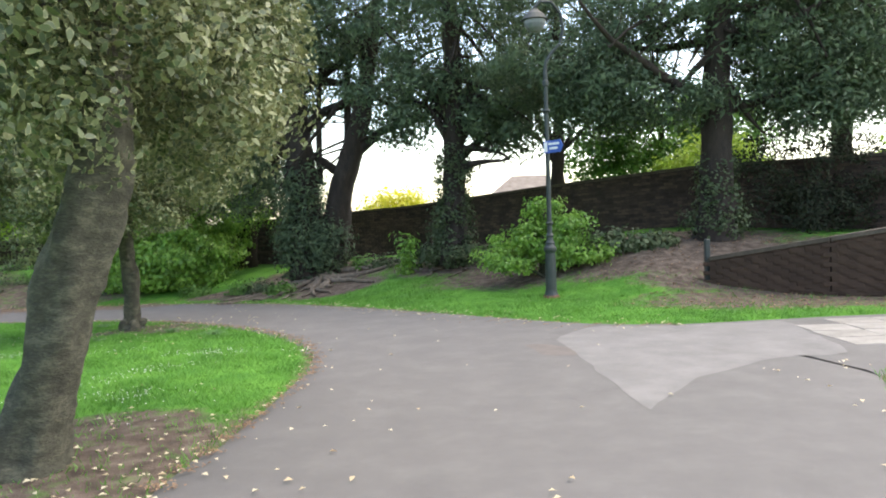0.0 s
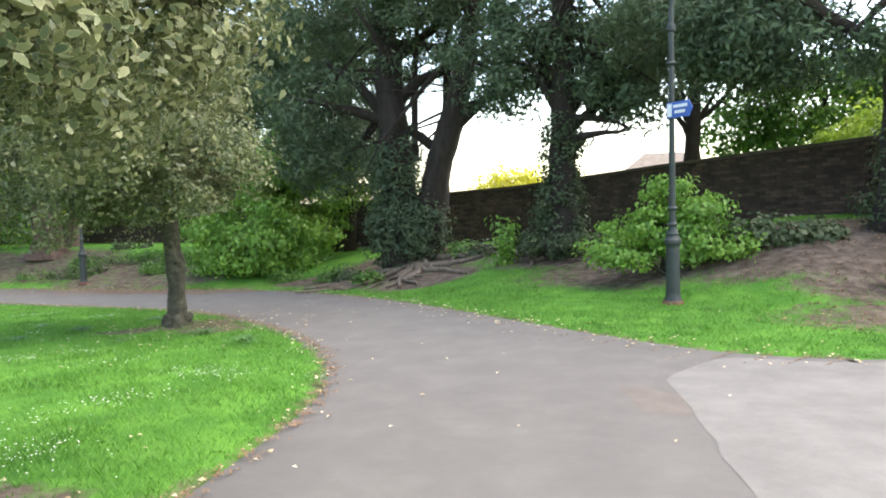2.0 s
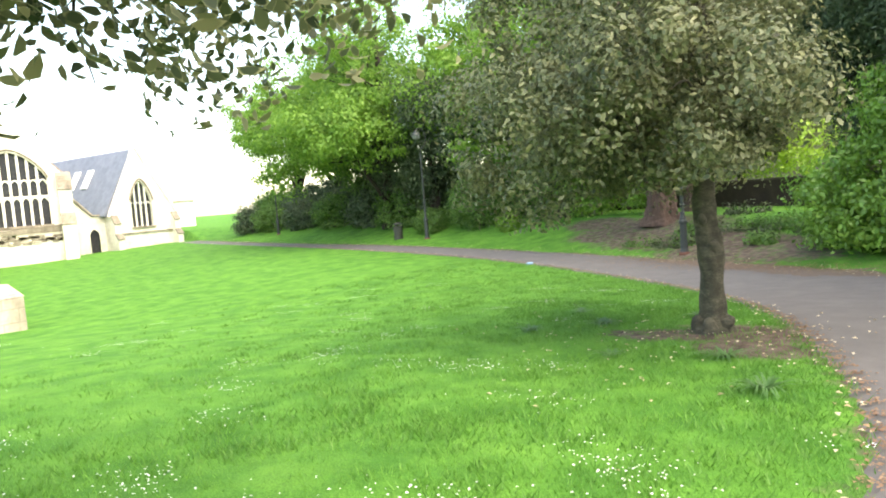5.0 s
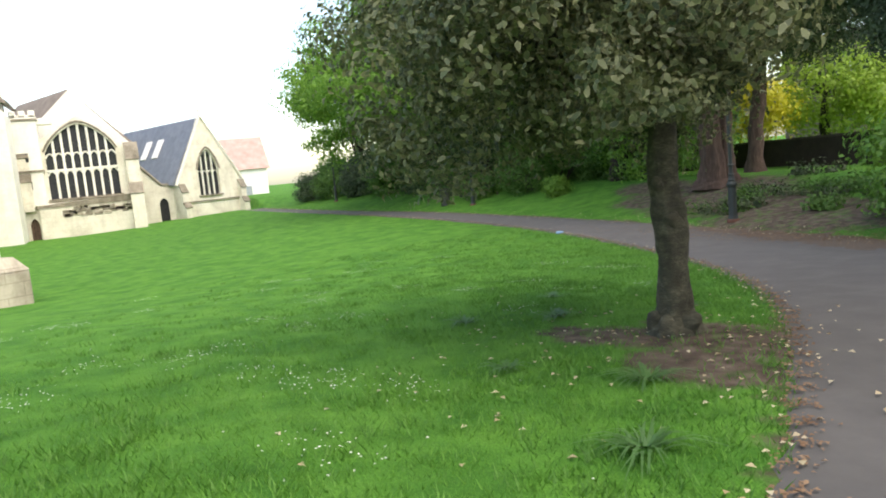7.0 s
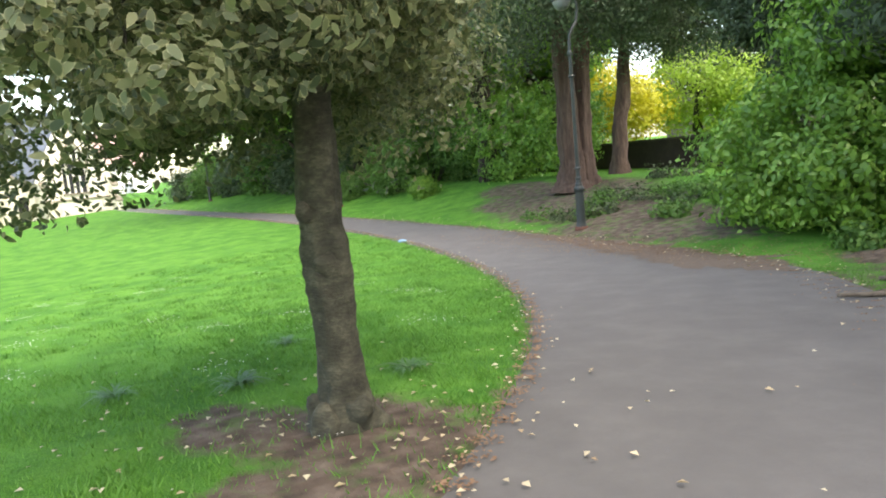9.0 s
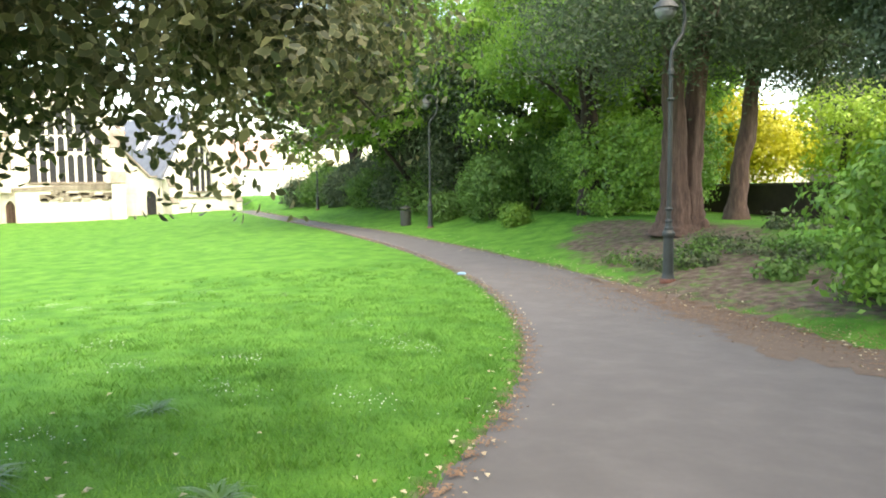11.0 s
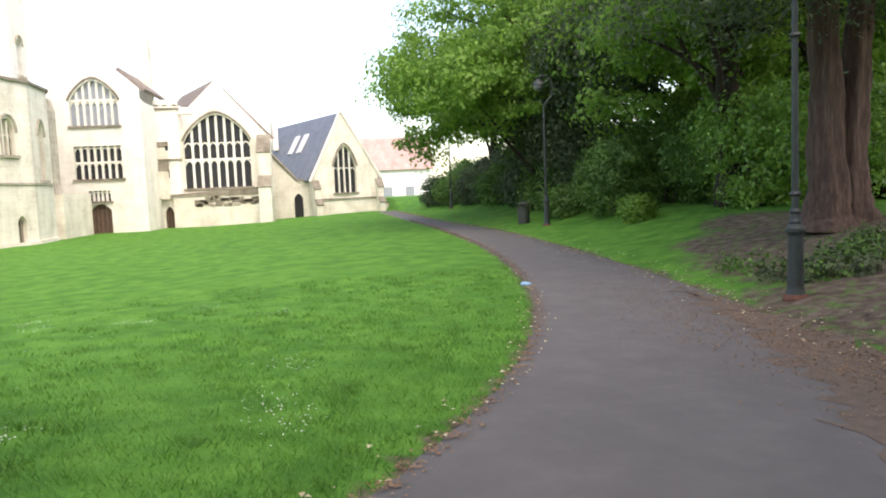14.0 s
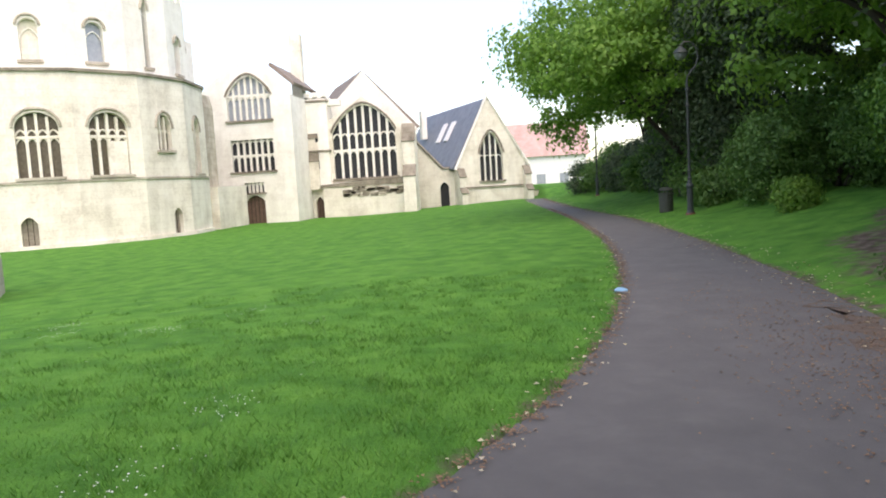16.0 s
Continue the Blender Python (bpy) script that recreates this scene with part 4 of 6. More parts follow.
tree("garden_tree", "lime-green garden tree behind the wall", (-24.0, 38.0), [[(0, 0, 0, 0.25), (0, 0, 1.5, 0.2), (0.2, 0, 4, 0.08)]], [(0, 0, 3.0, 2.6, 2.2, 2.0), (2.5, 0.5, 2.4, 2.0, 1.8, 1.6)], 12000, L_LIME, M_BARK_H, 92, 0.18, 0.6, 0.4, 40, 10,
     shell=0.5)
tree("golden_tree", "golden garden shrub tree beyond the boundary wall", (-2.0, 34.0), [[(0, 0, 0, 0.2), (0, 0, 1.5, 0.14), (0.2, 0, 2.4, 0.06)]], [(0, 0, 1.5, 1.6, 1.4, 1.2)], 7000, L_YELLOW, M_BARK_H, 93, 0.16, 0.6, 0.35, 40, 8, shell=0.5)
tree("garden_tree", "bright lime-green tree above the boundary wall", (15.0, 20.5), [[(0, 0, 0, 0.22), (0, 0, 1.5, 0.17), (0.2, 0, 4, 0.07)]], [(1.0, 0, 2.7, 2.2, 1.7, 1.2), (-0.6, 0.4, 2.2, 1.5, 1.3, 0.9)], 11000, L_LIME, M_BARK_H, 98, 0.17, 0.6,
     0.35, 45, 10, shell=0.5)
bush((7.5, 20.5), "sunlit garden shrub above the boundary wall", [(0, 0, 1.3, 1.5, 1.1, 1.2)], 6000, L_LIME, 94, 0.13)
tree("garden_tree", "leafy green garden tree beyond the boundary wall", (7.0, 24.0), [[(0, 0, 0, 0.2), (0, 0, 1.2, 0.15), (0.2, 0, 3.4, 0.06)]], [(0, 0, 2.9, 2.0, 1.5, 1.4), (2.2, 0.2, 3.2, 1.8, 1.4, 1.3), (-1.8, 0.3, 2.4, 1.2, 1.1, 0.9)], 15000, L_MID, M_BARK_H, 99, 0.15, 0.6,
     0.35, 60, 12, shell=0.45, flat=0.6)


# ---- boundary wall, hedge and low gate wall ----
def wall_run(name, pts, thick, label, coping=M_MOSS, bed=M_BRICK_B):
    """A brick wall along (x, y, top) points, with a coping; bricks are laid on its near face later."""
    w = empty(name, (pts[0][0], pts[0][1], 0))
    tagged(w, label, "wall", kind="structure")
    o = Vector((pts[0][0], pts[0][1], 0))
    for a, b in zip(pts[:-1], pts[1:]):
        A, B = Vector((*a[:2], 0)), Vector((*b[:2], 0))
        d = (B - A).normalized()
        n = Vector((d.y, -d.x, 0)) * thick / 2
        for nm, lo, hi, wide, m in (("masonry", None, 0.0, 1.0, bed), ("coping", 0.0, 0.07, 1.35, coping)):
            bm = bmesh.new()
            za = (gz1(*a[:2]) - 0.3) if lo is None else a[2]
            zb = (gz1(*b[:2]) - 0.3) if lo is None else b[2]
            vs = [bm.verts.new(p - o + n * s * wide + Vector((0, 0, z))) for p, z0, z1 in ((A, za, a[2] + hi), (B, zb, b[2] + hi)) for s in (1, -1) for z in (z0, z1)]
            for q in ((0, 1, 5, 4), (2, 3, 7, 6), (1, 3, 7, 5), (0, 2, 6, 4), (0, 1, 3, 2), (4, 5, 7, 6)):
                bm.faces.new([vs[i] for i in q])
            part(nm, bm, m, w)
    return w


WALL = [(-26, 31.5, 0.95), (-14.5, 29.3, 1.05), (-9, 27.5, 1.35), (-0.9, 24.2, 1.80), (2.8, 21.0, 2.15), (6.2, 18.0, 2.42), (12, 15.0, 2.5), (18, 12.5, 2.6)]
wall_n = wall_run("wall_north", WALL, 0.3, "dark weathered brick boundary wall, mossy on top")
bq = np.random.default_rng(19)


def lay_bricks(pts, first, thick, wall, material):
    """Courses of brick on the near face of a wall, from its top down to the soil."""
    bv, bf = [], []
    for a, b in zip(pts[:-1], pts[1:]):
        A, B = Vector((*a[:2], 0)), Vector((*b[:2], 0))
        d = (B - A).normalized()
        n = Vector((d.y, -d.x, 0))
        L = (B - A).length
        for c in range(34):
            for k in range(int(L / 0.235) + 1):
                s = (k + 0.5 * (c % 2)) * 0.235
                top = a[2] + (b[2] - a[2]) * s / L
                p = A + d * s + n * (thick / 2 + bq.uniform(0.004, 0.014))
                z = top - 0.06 - c * 0.078
                if s > L or z < gz1(p.x, p.y) - 0.1:
                    continue
                o = p + Vector((0, 0, z)) - Vector((*first[:2], 0))
                q0 = len(bv)
                bv += [o + d * (u * 0.111) + n * (w * 0.01) + Vector((0, 0, h * 0.033)) for w in (-1, 1) for u, h in ((-1, -1), (1, -1), (1, 1), (-1, 1))]
                bf += [tuple(q0 + e for e in f) for f in ((4, 5, 6, 7), (0, 1, 5, 4), (1, 2, 6, 5), (2, 3, 7, 6), (3, 0, 4, 7))]
    tagged(mesh_ob("brickwork", bv, bf, material, wall), "dark bricks in even courses", kind="stuff")


lay_bricks(WALL[2:7], WALL[0], 0.3, wall_n, M_BRICK_I)
GATE = [(4.7, 12.95, 0.55), (6.2, 11.8, 0.88), (8.6, 10.5, 1.34), (12.0, 9.9, 1.55)]
wall_g = wall_run("wall_gate", GATE, 0.22, "low dark brick wall with a sloping coping", bed=M_BRICK_G)
lay_bricks(GATE, GATE[0], 0.22, wall_g, M_BRICK_G)
box("gate_post", (0.09, 0.09, 0.8), (4.62, 12.95, gz1(4.62, 12.95) + 0.35), M_IRON, bevel=0.015)
tagged(bpy.data.objects["gate_post"], "dark slim post at the end of the low wall", "post")
hg = np.random.default_rng(5)
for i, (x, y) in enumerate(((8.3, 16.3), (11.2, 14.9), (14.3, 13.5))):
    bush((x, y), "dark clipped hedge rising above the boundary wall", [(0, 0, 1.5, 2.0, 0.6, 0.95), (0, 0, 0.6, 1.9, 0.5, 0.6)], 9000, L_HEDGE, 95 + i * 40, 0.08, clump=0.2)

# ---- lamp posts ----
def lamp_post(at, rz, label, sign=False):
    """Cast-iron post: fluted base, knuckles, plain shaft and a swan neck holding a round lantern. The neck bends along local x."""
    L = empty("street_lamp", (*at, gz1(*at) - 0.02), rz)
    tagged(L, label, "street lamp")
    bm = lathe(bmesh.new(), [(0.14, 0), (0.14, 0.05), (0.12, 0.09), (0.105, 0.14), (0.098, 0.18), (0.09, 0.82), (0.10, 0.85), (0.115, 0.88), (0.115, 0.92), (0.09, 0.95), (0.075, 0.98), (0.085, 1.0), (0.065, 1.04), (0.055, 1.10), (0.07, 1.13), (0.05, 1.17)], 16)
    part("base", bm, M_IRON, L)
    bm = lathe(bmesh.new(), [(0.148, 0.0), (0.152, 0.035), (0.135, 0.085), (0.125, 0.085)], 16)
    part("foot_ring", bm, M_IRON_R, L, "rusty foot ring")
    bm = lathe(bmesh.new(), [(0.046, 1.15), (0.042, 2.2), (0.037, 3.72), (0.06, 3.74), (0.06, 3.8), (0.04, 3.84), (0.036, 4.05)], 12)
    part("shaft", bm, M_IRON, L)
    for z in (1.35, 3.3):
        part("collar", lathe(bmesh.new(), [(0.055, z - 0.03), (0.075, z), (0.055, z + 0.03)], 12), M_IRON, L)
    bm = bmesh.new()
    pts = [(0, 0, 4.0), (0.02, 0, 4.15), (0.12, 0, 4.3), (0.27, 0, 4.45), (0.34, 0, 4.7), (0.30, 0, 4.98), (0.14, 0, 5.17), (-0.05, 0, 5.18), (-0.16, 0, 5.08)]
    tube(bm, pts, [0.03] * 9, 8)
    part("swan_neck", bm, M_IRON, L)
    part("lamp_hood", lathe(bmesh.new(), [(0.05, 0.20), (0.07, 0.17), (0.16, 0.10), (0.22, 0.02), (0.235, 0.0), (0.20, -0.01)], 18, (-0.16, 0, 4.86)), M_IRON, L)
    part("globe", lathe(bmesh.new(), [(0.19, 0.0), (0.185, -0.06), (0.15, -0.13), (0.09, -0.18), (0.03, -0.2)], 18, (-0.16, 0, 4.85)), M_GLOBE, L, "frosted glass bowl")
    return L


lamp1 = lamp_post((1.86, 12.93), 8, "green-grey cast-iron swan-neck lamp post with a blue sign")
lamp_post((-13.8, 21.87), 100, "dark green cast-iron swan-neck lamp post at the verge")
lamp_post((-30.1, 23.2), 90, "dark cast-iron swan-neck lamp post beside a bin")
lamp_post((-50.3, 22.8), 90, "dark cast-iron lamp post far along the path")
# the blue finger sign clamped to the first post
sg = empty("direction_sign", (1.86, 12.93, 2.62), -50)
tagged(sg, "blue finger sign with white lettering clamped to lamp post", "sign")
bm = bmesh.new()
vs = [bm.verts.new((x, y, z)) for y in (-0.075, -0.060) for x, z in ((-0.02, -0.105), (0.36, -0.105), (0.42, 0.0), (0.36, 0.105), (-0.02, 0.105))]
bm.faces.new(vs[:5][::-1])
bm.faces.new(vs[5:])
for i in range(5):
    bm.faces.new((vs[i], vs[(i + 1) % 5], vs[5 + (i + 1) % 5], vs[5 + i]))
board = part("board", bm, M_BLUE, sg)
bm = bmesh.new()
for x0, x1, z in ((0.10, 0.34, 0.045), (0.12, 0.30, -0.03)):
    box_bm(bm, (x1 - x0, 0.004, 0.04), ((x0 + x1) / 2, -0.078, z))
part("lettering", bm, M_WHITE, sg, "two white bars of lettering")
box("symbol", (0.075, 0.004, 0.17), (0.035, -0.078, 0.0), M_WHITE, sg)
for z in (-0.07, 0.07):
    part("clamp", lathe(bmesh.new(), [(0.045, z - 0.02), (0.056, z - 0.02), (0.056, z + 0.02), (0.045, z + 0.02)], 14), M_IRON, sg)


# ---- abbey ----
def arch(y0, y1, z0, zs, za, n=9, rounded=False):
    """Outline of a pointed or round-headed opening, from the left foot round to the right foot."""
    m, w = (y0 + y1) / 2, (y1 - y0) / 2
    if rounded:
        head = [(m - w * math.cos(t), zs + (za - zs) * math.sin(t)) for t in np.linspace(0, math.pi, 2 * n - 1)]
        return [(y0, z0)] + head + [(y1, z0)]
    left = [(m - w * (1 - t ** 1.2), zs + (za - zs) * (1 - (1 - t) ** 1.6)) for t in np.linspace(0, 1, n)]
    right = [(2 * m - y, z) for y, z in left[-2::-1]]
    return [(y0, z0)] + left + right + [(y1, z0)]


def arch_top(y0, y1, zs, za, y):
    m, w = (y0 + y1) / 2, (y1 - y0) / 2
    t = max(0.0, 1 - abs(y - m) / w) ** (1 / 1.2)
    return zs + (za - zs) * (1 - (1 - t) ** 1.6)


def pierced(name, outer, holes, thick, material, parent, at=None):
    """A wall of the outline (y, z) with openings through it; its face at local x = 0, its body behind."""
    bm = bmesh.new()
    edges = []
    for loop in [outer] + holes:
        vs = [bm.verts.new((0, y, z)) for y, z in loop]
        edges += [bm.edges.new((vs[i], vs[(i + 1) % len(vs)])) for i in range(len(vs))]
    r = bmesh.ops.triangle_fill(bm, use_beauty=True, use_dissolve=False, edges=edges)
    fs = [f for f in r["geom"] if isinstance(f, bmesh.types.BMFace)]
    ex = bmesh.ops.extrude_face_region(bm, geom=fs)
    for v in ex["geom"]:
        if isinstance(v, bmesh.types.BMVert):
            v.co.x -= thick
    if at is not None:
        bm.transform(at)
    return part(name, bm, material, parent)


def slab_from(name, outline, depth, x, material, parent, at=None, label=""):
    bm = bmesh.new()
    f = bm.faces.new([bm.verts.new((x, y, z)) for y, z in outline])
    e = bmesh.ops.extrude_face_region(bm, geom=[f])
    for v in e["geom"]:
        if isinstance(v, bmesh.types.BMVert):
            v.co.x -= depth
    if at is not None:
        bm.transform(at)
    return part(name, bm, material, parent, label)


def bars(bm, y0, y1, z0, zs, za, lights, transoms=(), w=0.12, x=-0.22, heads=True):
    """Mullions, transoms and pointed heads of a window."""
    for i in range(1, lights):
        y = y0 + (y1 - y0) * i / lights
        top = arch_top(y0, y1, zs, za, y)
        box_bm(bm, (0.16, w, top - z0), (x, y, (z0 + top) / 2))
    for t in transoms:
        box_bm(bm, (0.15, y1 - y0, w), (x, (y0 + y1) / 2, t))
    if heads:
        lw = (y1 - y0) / lights
        for zh in [t for t in transoms] + [zs]:
            for i in range(lights):
                a, b = y0 + lw * i, y0 + lw * (i + 1)
                pts = [(x, y, z - 0.05) for y, z in arch(a, b, zh - lw * 0.6, zh - lw * 0.55, zh, 4)[1:-1]]
                tube(bm, pts, [w * 0.4] * len(pts), 5)
    return bm


def window(parent, y0, y1, z0, zs, za, lights, transoms, glass=M_LEAD, stone=M_STONE_W, at=None, w=0.12, hood=True, rounded=False, edge=M_STONE_D):
    o = arch(y0, y1, z0, zs, za, rounded=rounded)
    win = slab_from("window", o, 0.04, -0.30, glass, parent, at)
    bm = bars(bmesh.new(), y0, y1, z0, zs, za, lights, transoms, w)
    if at is not None:
        bm.transform(at)
    part("tracery", bm, stone, win)
    bm = bmesh.new()
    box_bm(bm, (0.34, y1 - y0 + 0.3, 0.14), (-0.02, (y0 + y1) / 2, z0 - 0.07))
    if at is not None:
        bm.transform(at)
    # sill and hood mould take a darker stone than the wall
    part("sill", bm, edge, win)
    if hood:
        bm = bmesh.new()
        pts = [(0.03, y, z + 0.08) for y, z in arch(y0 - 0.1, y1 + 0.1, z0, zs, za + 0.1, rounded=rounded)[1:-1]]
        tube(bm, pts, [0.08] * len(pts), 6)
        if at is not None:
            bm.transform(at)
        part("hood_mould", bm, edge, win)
    return win


def door_in(parent, y0, y1, z0, zs, za, at=None, material=M_WOOD):
    d = slab_from("door", arch(y0, y1, z0, zs, za), 0.06, -0.28, material, parent, at)
    bm = bmesh.new()
    n = max(3, int((y1 - y0) / 0.25))
    for i in range(1, n):
        y = y0 + (y1 - y0) * i / n
        box_bm(bm, (0.03, 0.03, arch_top(y0, y1, zs, za, y) - z0), (-0.27, y, (z0 + arch_top(y0, y1, zs, za, y)) / 2))
    if at is not None:
        bm.transform(at)
    part("plank_joints", bm, M_BARK_Y, d)
    return d


def prism(name, outline, x0, x1, material, parent, label=""):
    """A solid of the outline (y, z) between two depths."""
    return slab_from(name, outline, x0 - x1, x0, material, parent, None, label)


def buttress(parent, y, z0, z1, w, d0, d1):
    """A stepped stone buttress against a wall face at x = 0."""
    bm = bmesh.new()
    h = z1 - z0
    prof = [(0, z0), (d0, z0), (d0, z0 + h * 0.45), (d0 * 0.62, z0 + h * 0.56), (d0 * 0.62, z0 + h * 0.82), (d1 * 0.2, z1), (0, z1)]
    a = [bm.verts.new((x, y - w / 2, z)) for x, z in prof]
    b = [bm.verts.new((x, y + w / 2, z)) for x, z in prof]
    bm.faces.new(a)
    bm.faces.new(b[::-1])
    for i in range(len(prof)):
        bm.faces.new((a[i], a[(i + 1) % len(a)], b[(i + 1) % len(a)], b[i]))
    ob = part("buttress", bm, M_STONE, parent)
    for (xa, za), (xb, zb) in ((prof[2], prof[3]), (prof[4], prof[5])):
        box("weathering", (math.hypot(xb - xa, zb - za) + 0.1, w + 0.1, 0.09), ((xa + xb) / 2 + 0.03, y, (za + zb) / 2 + 0.03), M_STONE_D, ob, ry=math.degrees(math.atan2(zb - za, xa - xb)))
    return ob


GB = -1.6
ab = empty("abbey_church", (-62, 0, 0))
tagged(ab, "huge pale sunlit limestone abbey with gothic windows", "church")
# wide bay with the great window (face at x = -62)
wy0, wy1 = 4.75, 9.5
pierced("wall", [(2.7, GB), (11.0, GB), (11.0, 5.0), (9.9, 5.6), (7.15, 7.6), (4.4, 5.9), (2.7, 5.6)],
        [arch(wy0, wy1, 1.62, 5.0, 7.0), arch(3.15, 3.75, GB + 0.02, -0.1, 0.35)], 0.7, M_STONE, ab)
window(ab, wy0, wy1, 1.62, 5.0, 7.0, 8, (3.7,), w=0.17)
prism("plinth", [(3.9, GB), (10.2, GB), (10.2, 1.15), (3.9, 1.15)], 0.55, 0.02, M_STONE, ab)
prism("plinth_top", [(3.8, 1.0), (10.3, 1.0), (10.3, 1.55), (3.8, 1.2)], 0.62, 0.02, M_STONE_D, ab, "dark weathered ledge")
rs = np.random.default_rng(8)
for i in range(40):
    y, z = rs.uniform(5.6, 10.0), rs.uniform(0.25, 0.95)
    box("weathered_block", (0.06, rs.uniform(0.3, 0.7), rs.uniform(0.16, 0.3)), (0.57, y, z), M_STONE_D if i % 3 else M_STONE_M, ab, bevel=0.02)
door_in(ab, 3.15, 3.75, GB + 0.02, -0.1, 0.35)
buttress(ab, 10.55, GB, 5.3, 0.9, 1.5, 1.0)
buttress(ab, 3.3, 0.9, 5.6, 0.7, 0.5, 0.3)
def leaning_roof(name, ridge, eaves, back, material, parent, label=""):
    """A roof slope between a ridge point and an eaves point, run back along a direction; 0.25 thick."""
    bm = bmesh.new()
    r, e, k = Vector(ridge), Vector(eaves), Vector(back)
    n = (r - e).cross(k).normalized() * 0.25
    vs = [bm.verts.new(p) for p in (r, e, e + k, r + k, r - n, e - n, e + k - n, r + k - n)]
    for q in ((0, 1, 2, 3), (4, 5, 6, 7), (0, 1, 5, 4), (1, 2, 6, 5), (2, 3, 7, 6), (3, 0, 4, 7)):
        bm.faces.new([vs[i] for i in q])
    return part(name, bm, material, parent, label)


prism("gable_wall", [(4.2, 5.2), (10.9, 5.0), (10.9, 5.2), (6.85, 9.8), (4.2, 7.2)], -2.2, -2.8, M_STONE_W, ab)
leaning_roof("roof", (-2.3, 6.8, 9.85), (-2.3, 4.3, 7.2), (-9.0, -4.2, 0), M_TILE_BR, ab, "steep brown tiled roof")
leaning_roof("roof", (-2.9, 6.8, 9.6), (-2.9, 10.9, 5.2), (-9.0, -4.2, 0), M_TILE_BR, ab)
# tower bay: three tiers of windows (face 4.3 m nearer)
tb = Matrix.Translation((4.3, 0, 0))
tw0, tw1 = -1.5, 1.55
pierced("wall", [(-3.4, GB), (3.0, GB), (3.0, 7.6), (2.2, 8.6), (0.1, 10.2), (-2.2, 9.0), (-3.4, 8.0)],
        [[(tw0, 2.45), (tw1, 2.45), (tw1, 4.65), (tw0, 4.65)], arch(tw0 - 0.05, tw1, 6.0, 7.6, 9.0), arch(-0.75, 0.65, GB + 0.02, 0.3, 0.75), [(-0.75, 0.95), (0.65, 0.95), (0.65, 1.65), (-0.75, 1.65)]], 0.7, M_STONE_W, ab, tb)
for (y0, y1, z0, zs, za, n, tr, g) in ((tw0, tw1, 2.45, 4.6, 4.66, 7, (3.55,), M_LEAD), (tw0 - 0.05, tw1, 6.0, 7.6, 9.0, 7, (7.7,), M_GLASSY), (-0.75, 0.65, 0.95, 1.6, 1.66, 5, (), M_LEAD)):
    window(ab, y0, y1, z0, zs, za, n, tr, g, M_STONE_W, tb, 0.14, za > 5)
door_in(ab, -0.75, 0.65, GB + 0.02, 0.3, 0.75, tb)
bm = box_bm(bmesh.new(), (3.4, 0.3, 7.6 - GB), (1.87, 2.80, (7.6 + GB) / 2))
part("return_wall", bm, M_STONE_W, ab)
box("stair_turret", (1.6, 1.7, 6.6), (-0.5, 3.65, 4.5), M_STONE_W, ab, bevel=0.05)
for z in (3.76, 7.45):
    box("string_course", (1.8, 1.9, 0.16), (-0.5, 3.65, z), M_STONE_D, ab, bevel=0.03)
for z in (2.75, 4.75):
    box("slit_window", (0.04, 0.2, 0.62), (0.31, 3.6, z), M_LEAD, ab)
for j in range(3):
    box("merlon", (0.4, 0.42, 0.5), (0.1, 3.05 + j * 0.62, 7.85), M_STONE_W, ab, bevel=0.04)
leaning_roof("roof", (3.4, 1.3, 9.8), (3.4, 3.0, 8.3), (-6.0, 0, 0), M_TILE_BR, ab, "brown tiled roof behind the tower gable")
box("chimney", (0.8, 0.9, 5.2), (-1.6, 2.0, 10.2), M_STONE, ab, bevel=0.06)
box("parapet", (0.5, 3.0, 0.5), (-0.2, 4.0, 7.3), M_STONE_W, ab, bevel=0.05)
# choir wall rising behind the apse
bm = box_bm(bmesh.new(), (9, 12, 14.5), (2.0, -12.6, 5.7))
part("choir_wall", bm, M_STONE_W, ab)

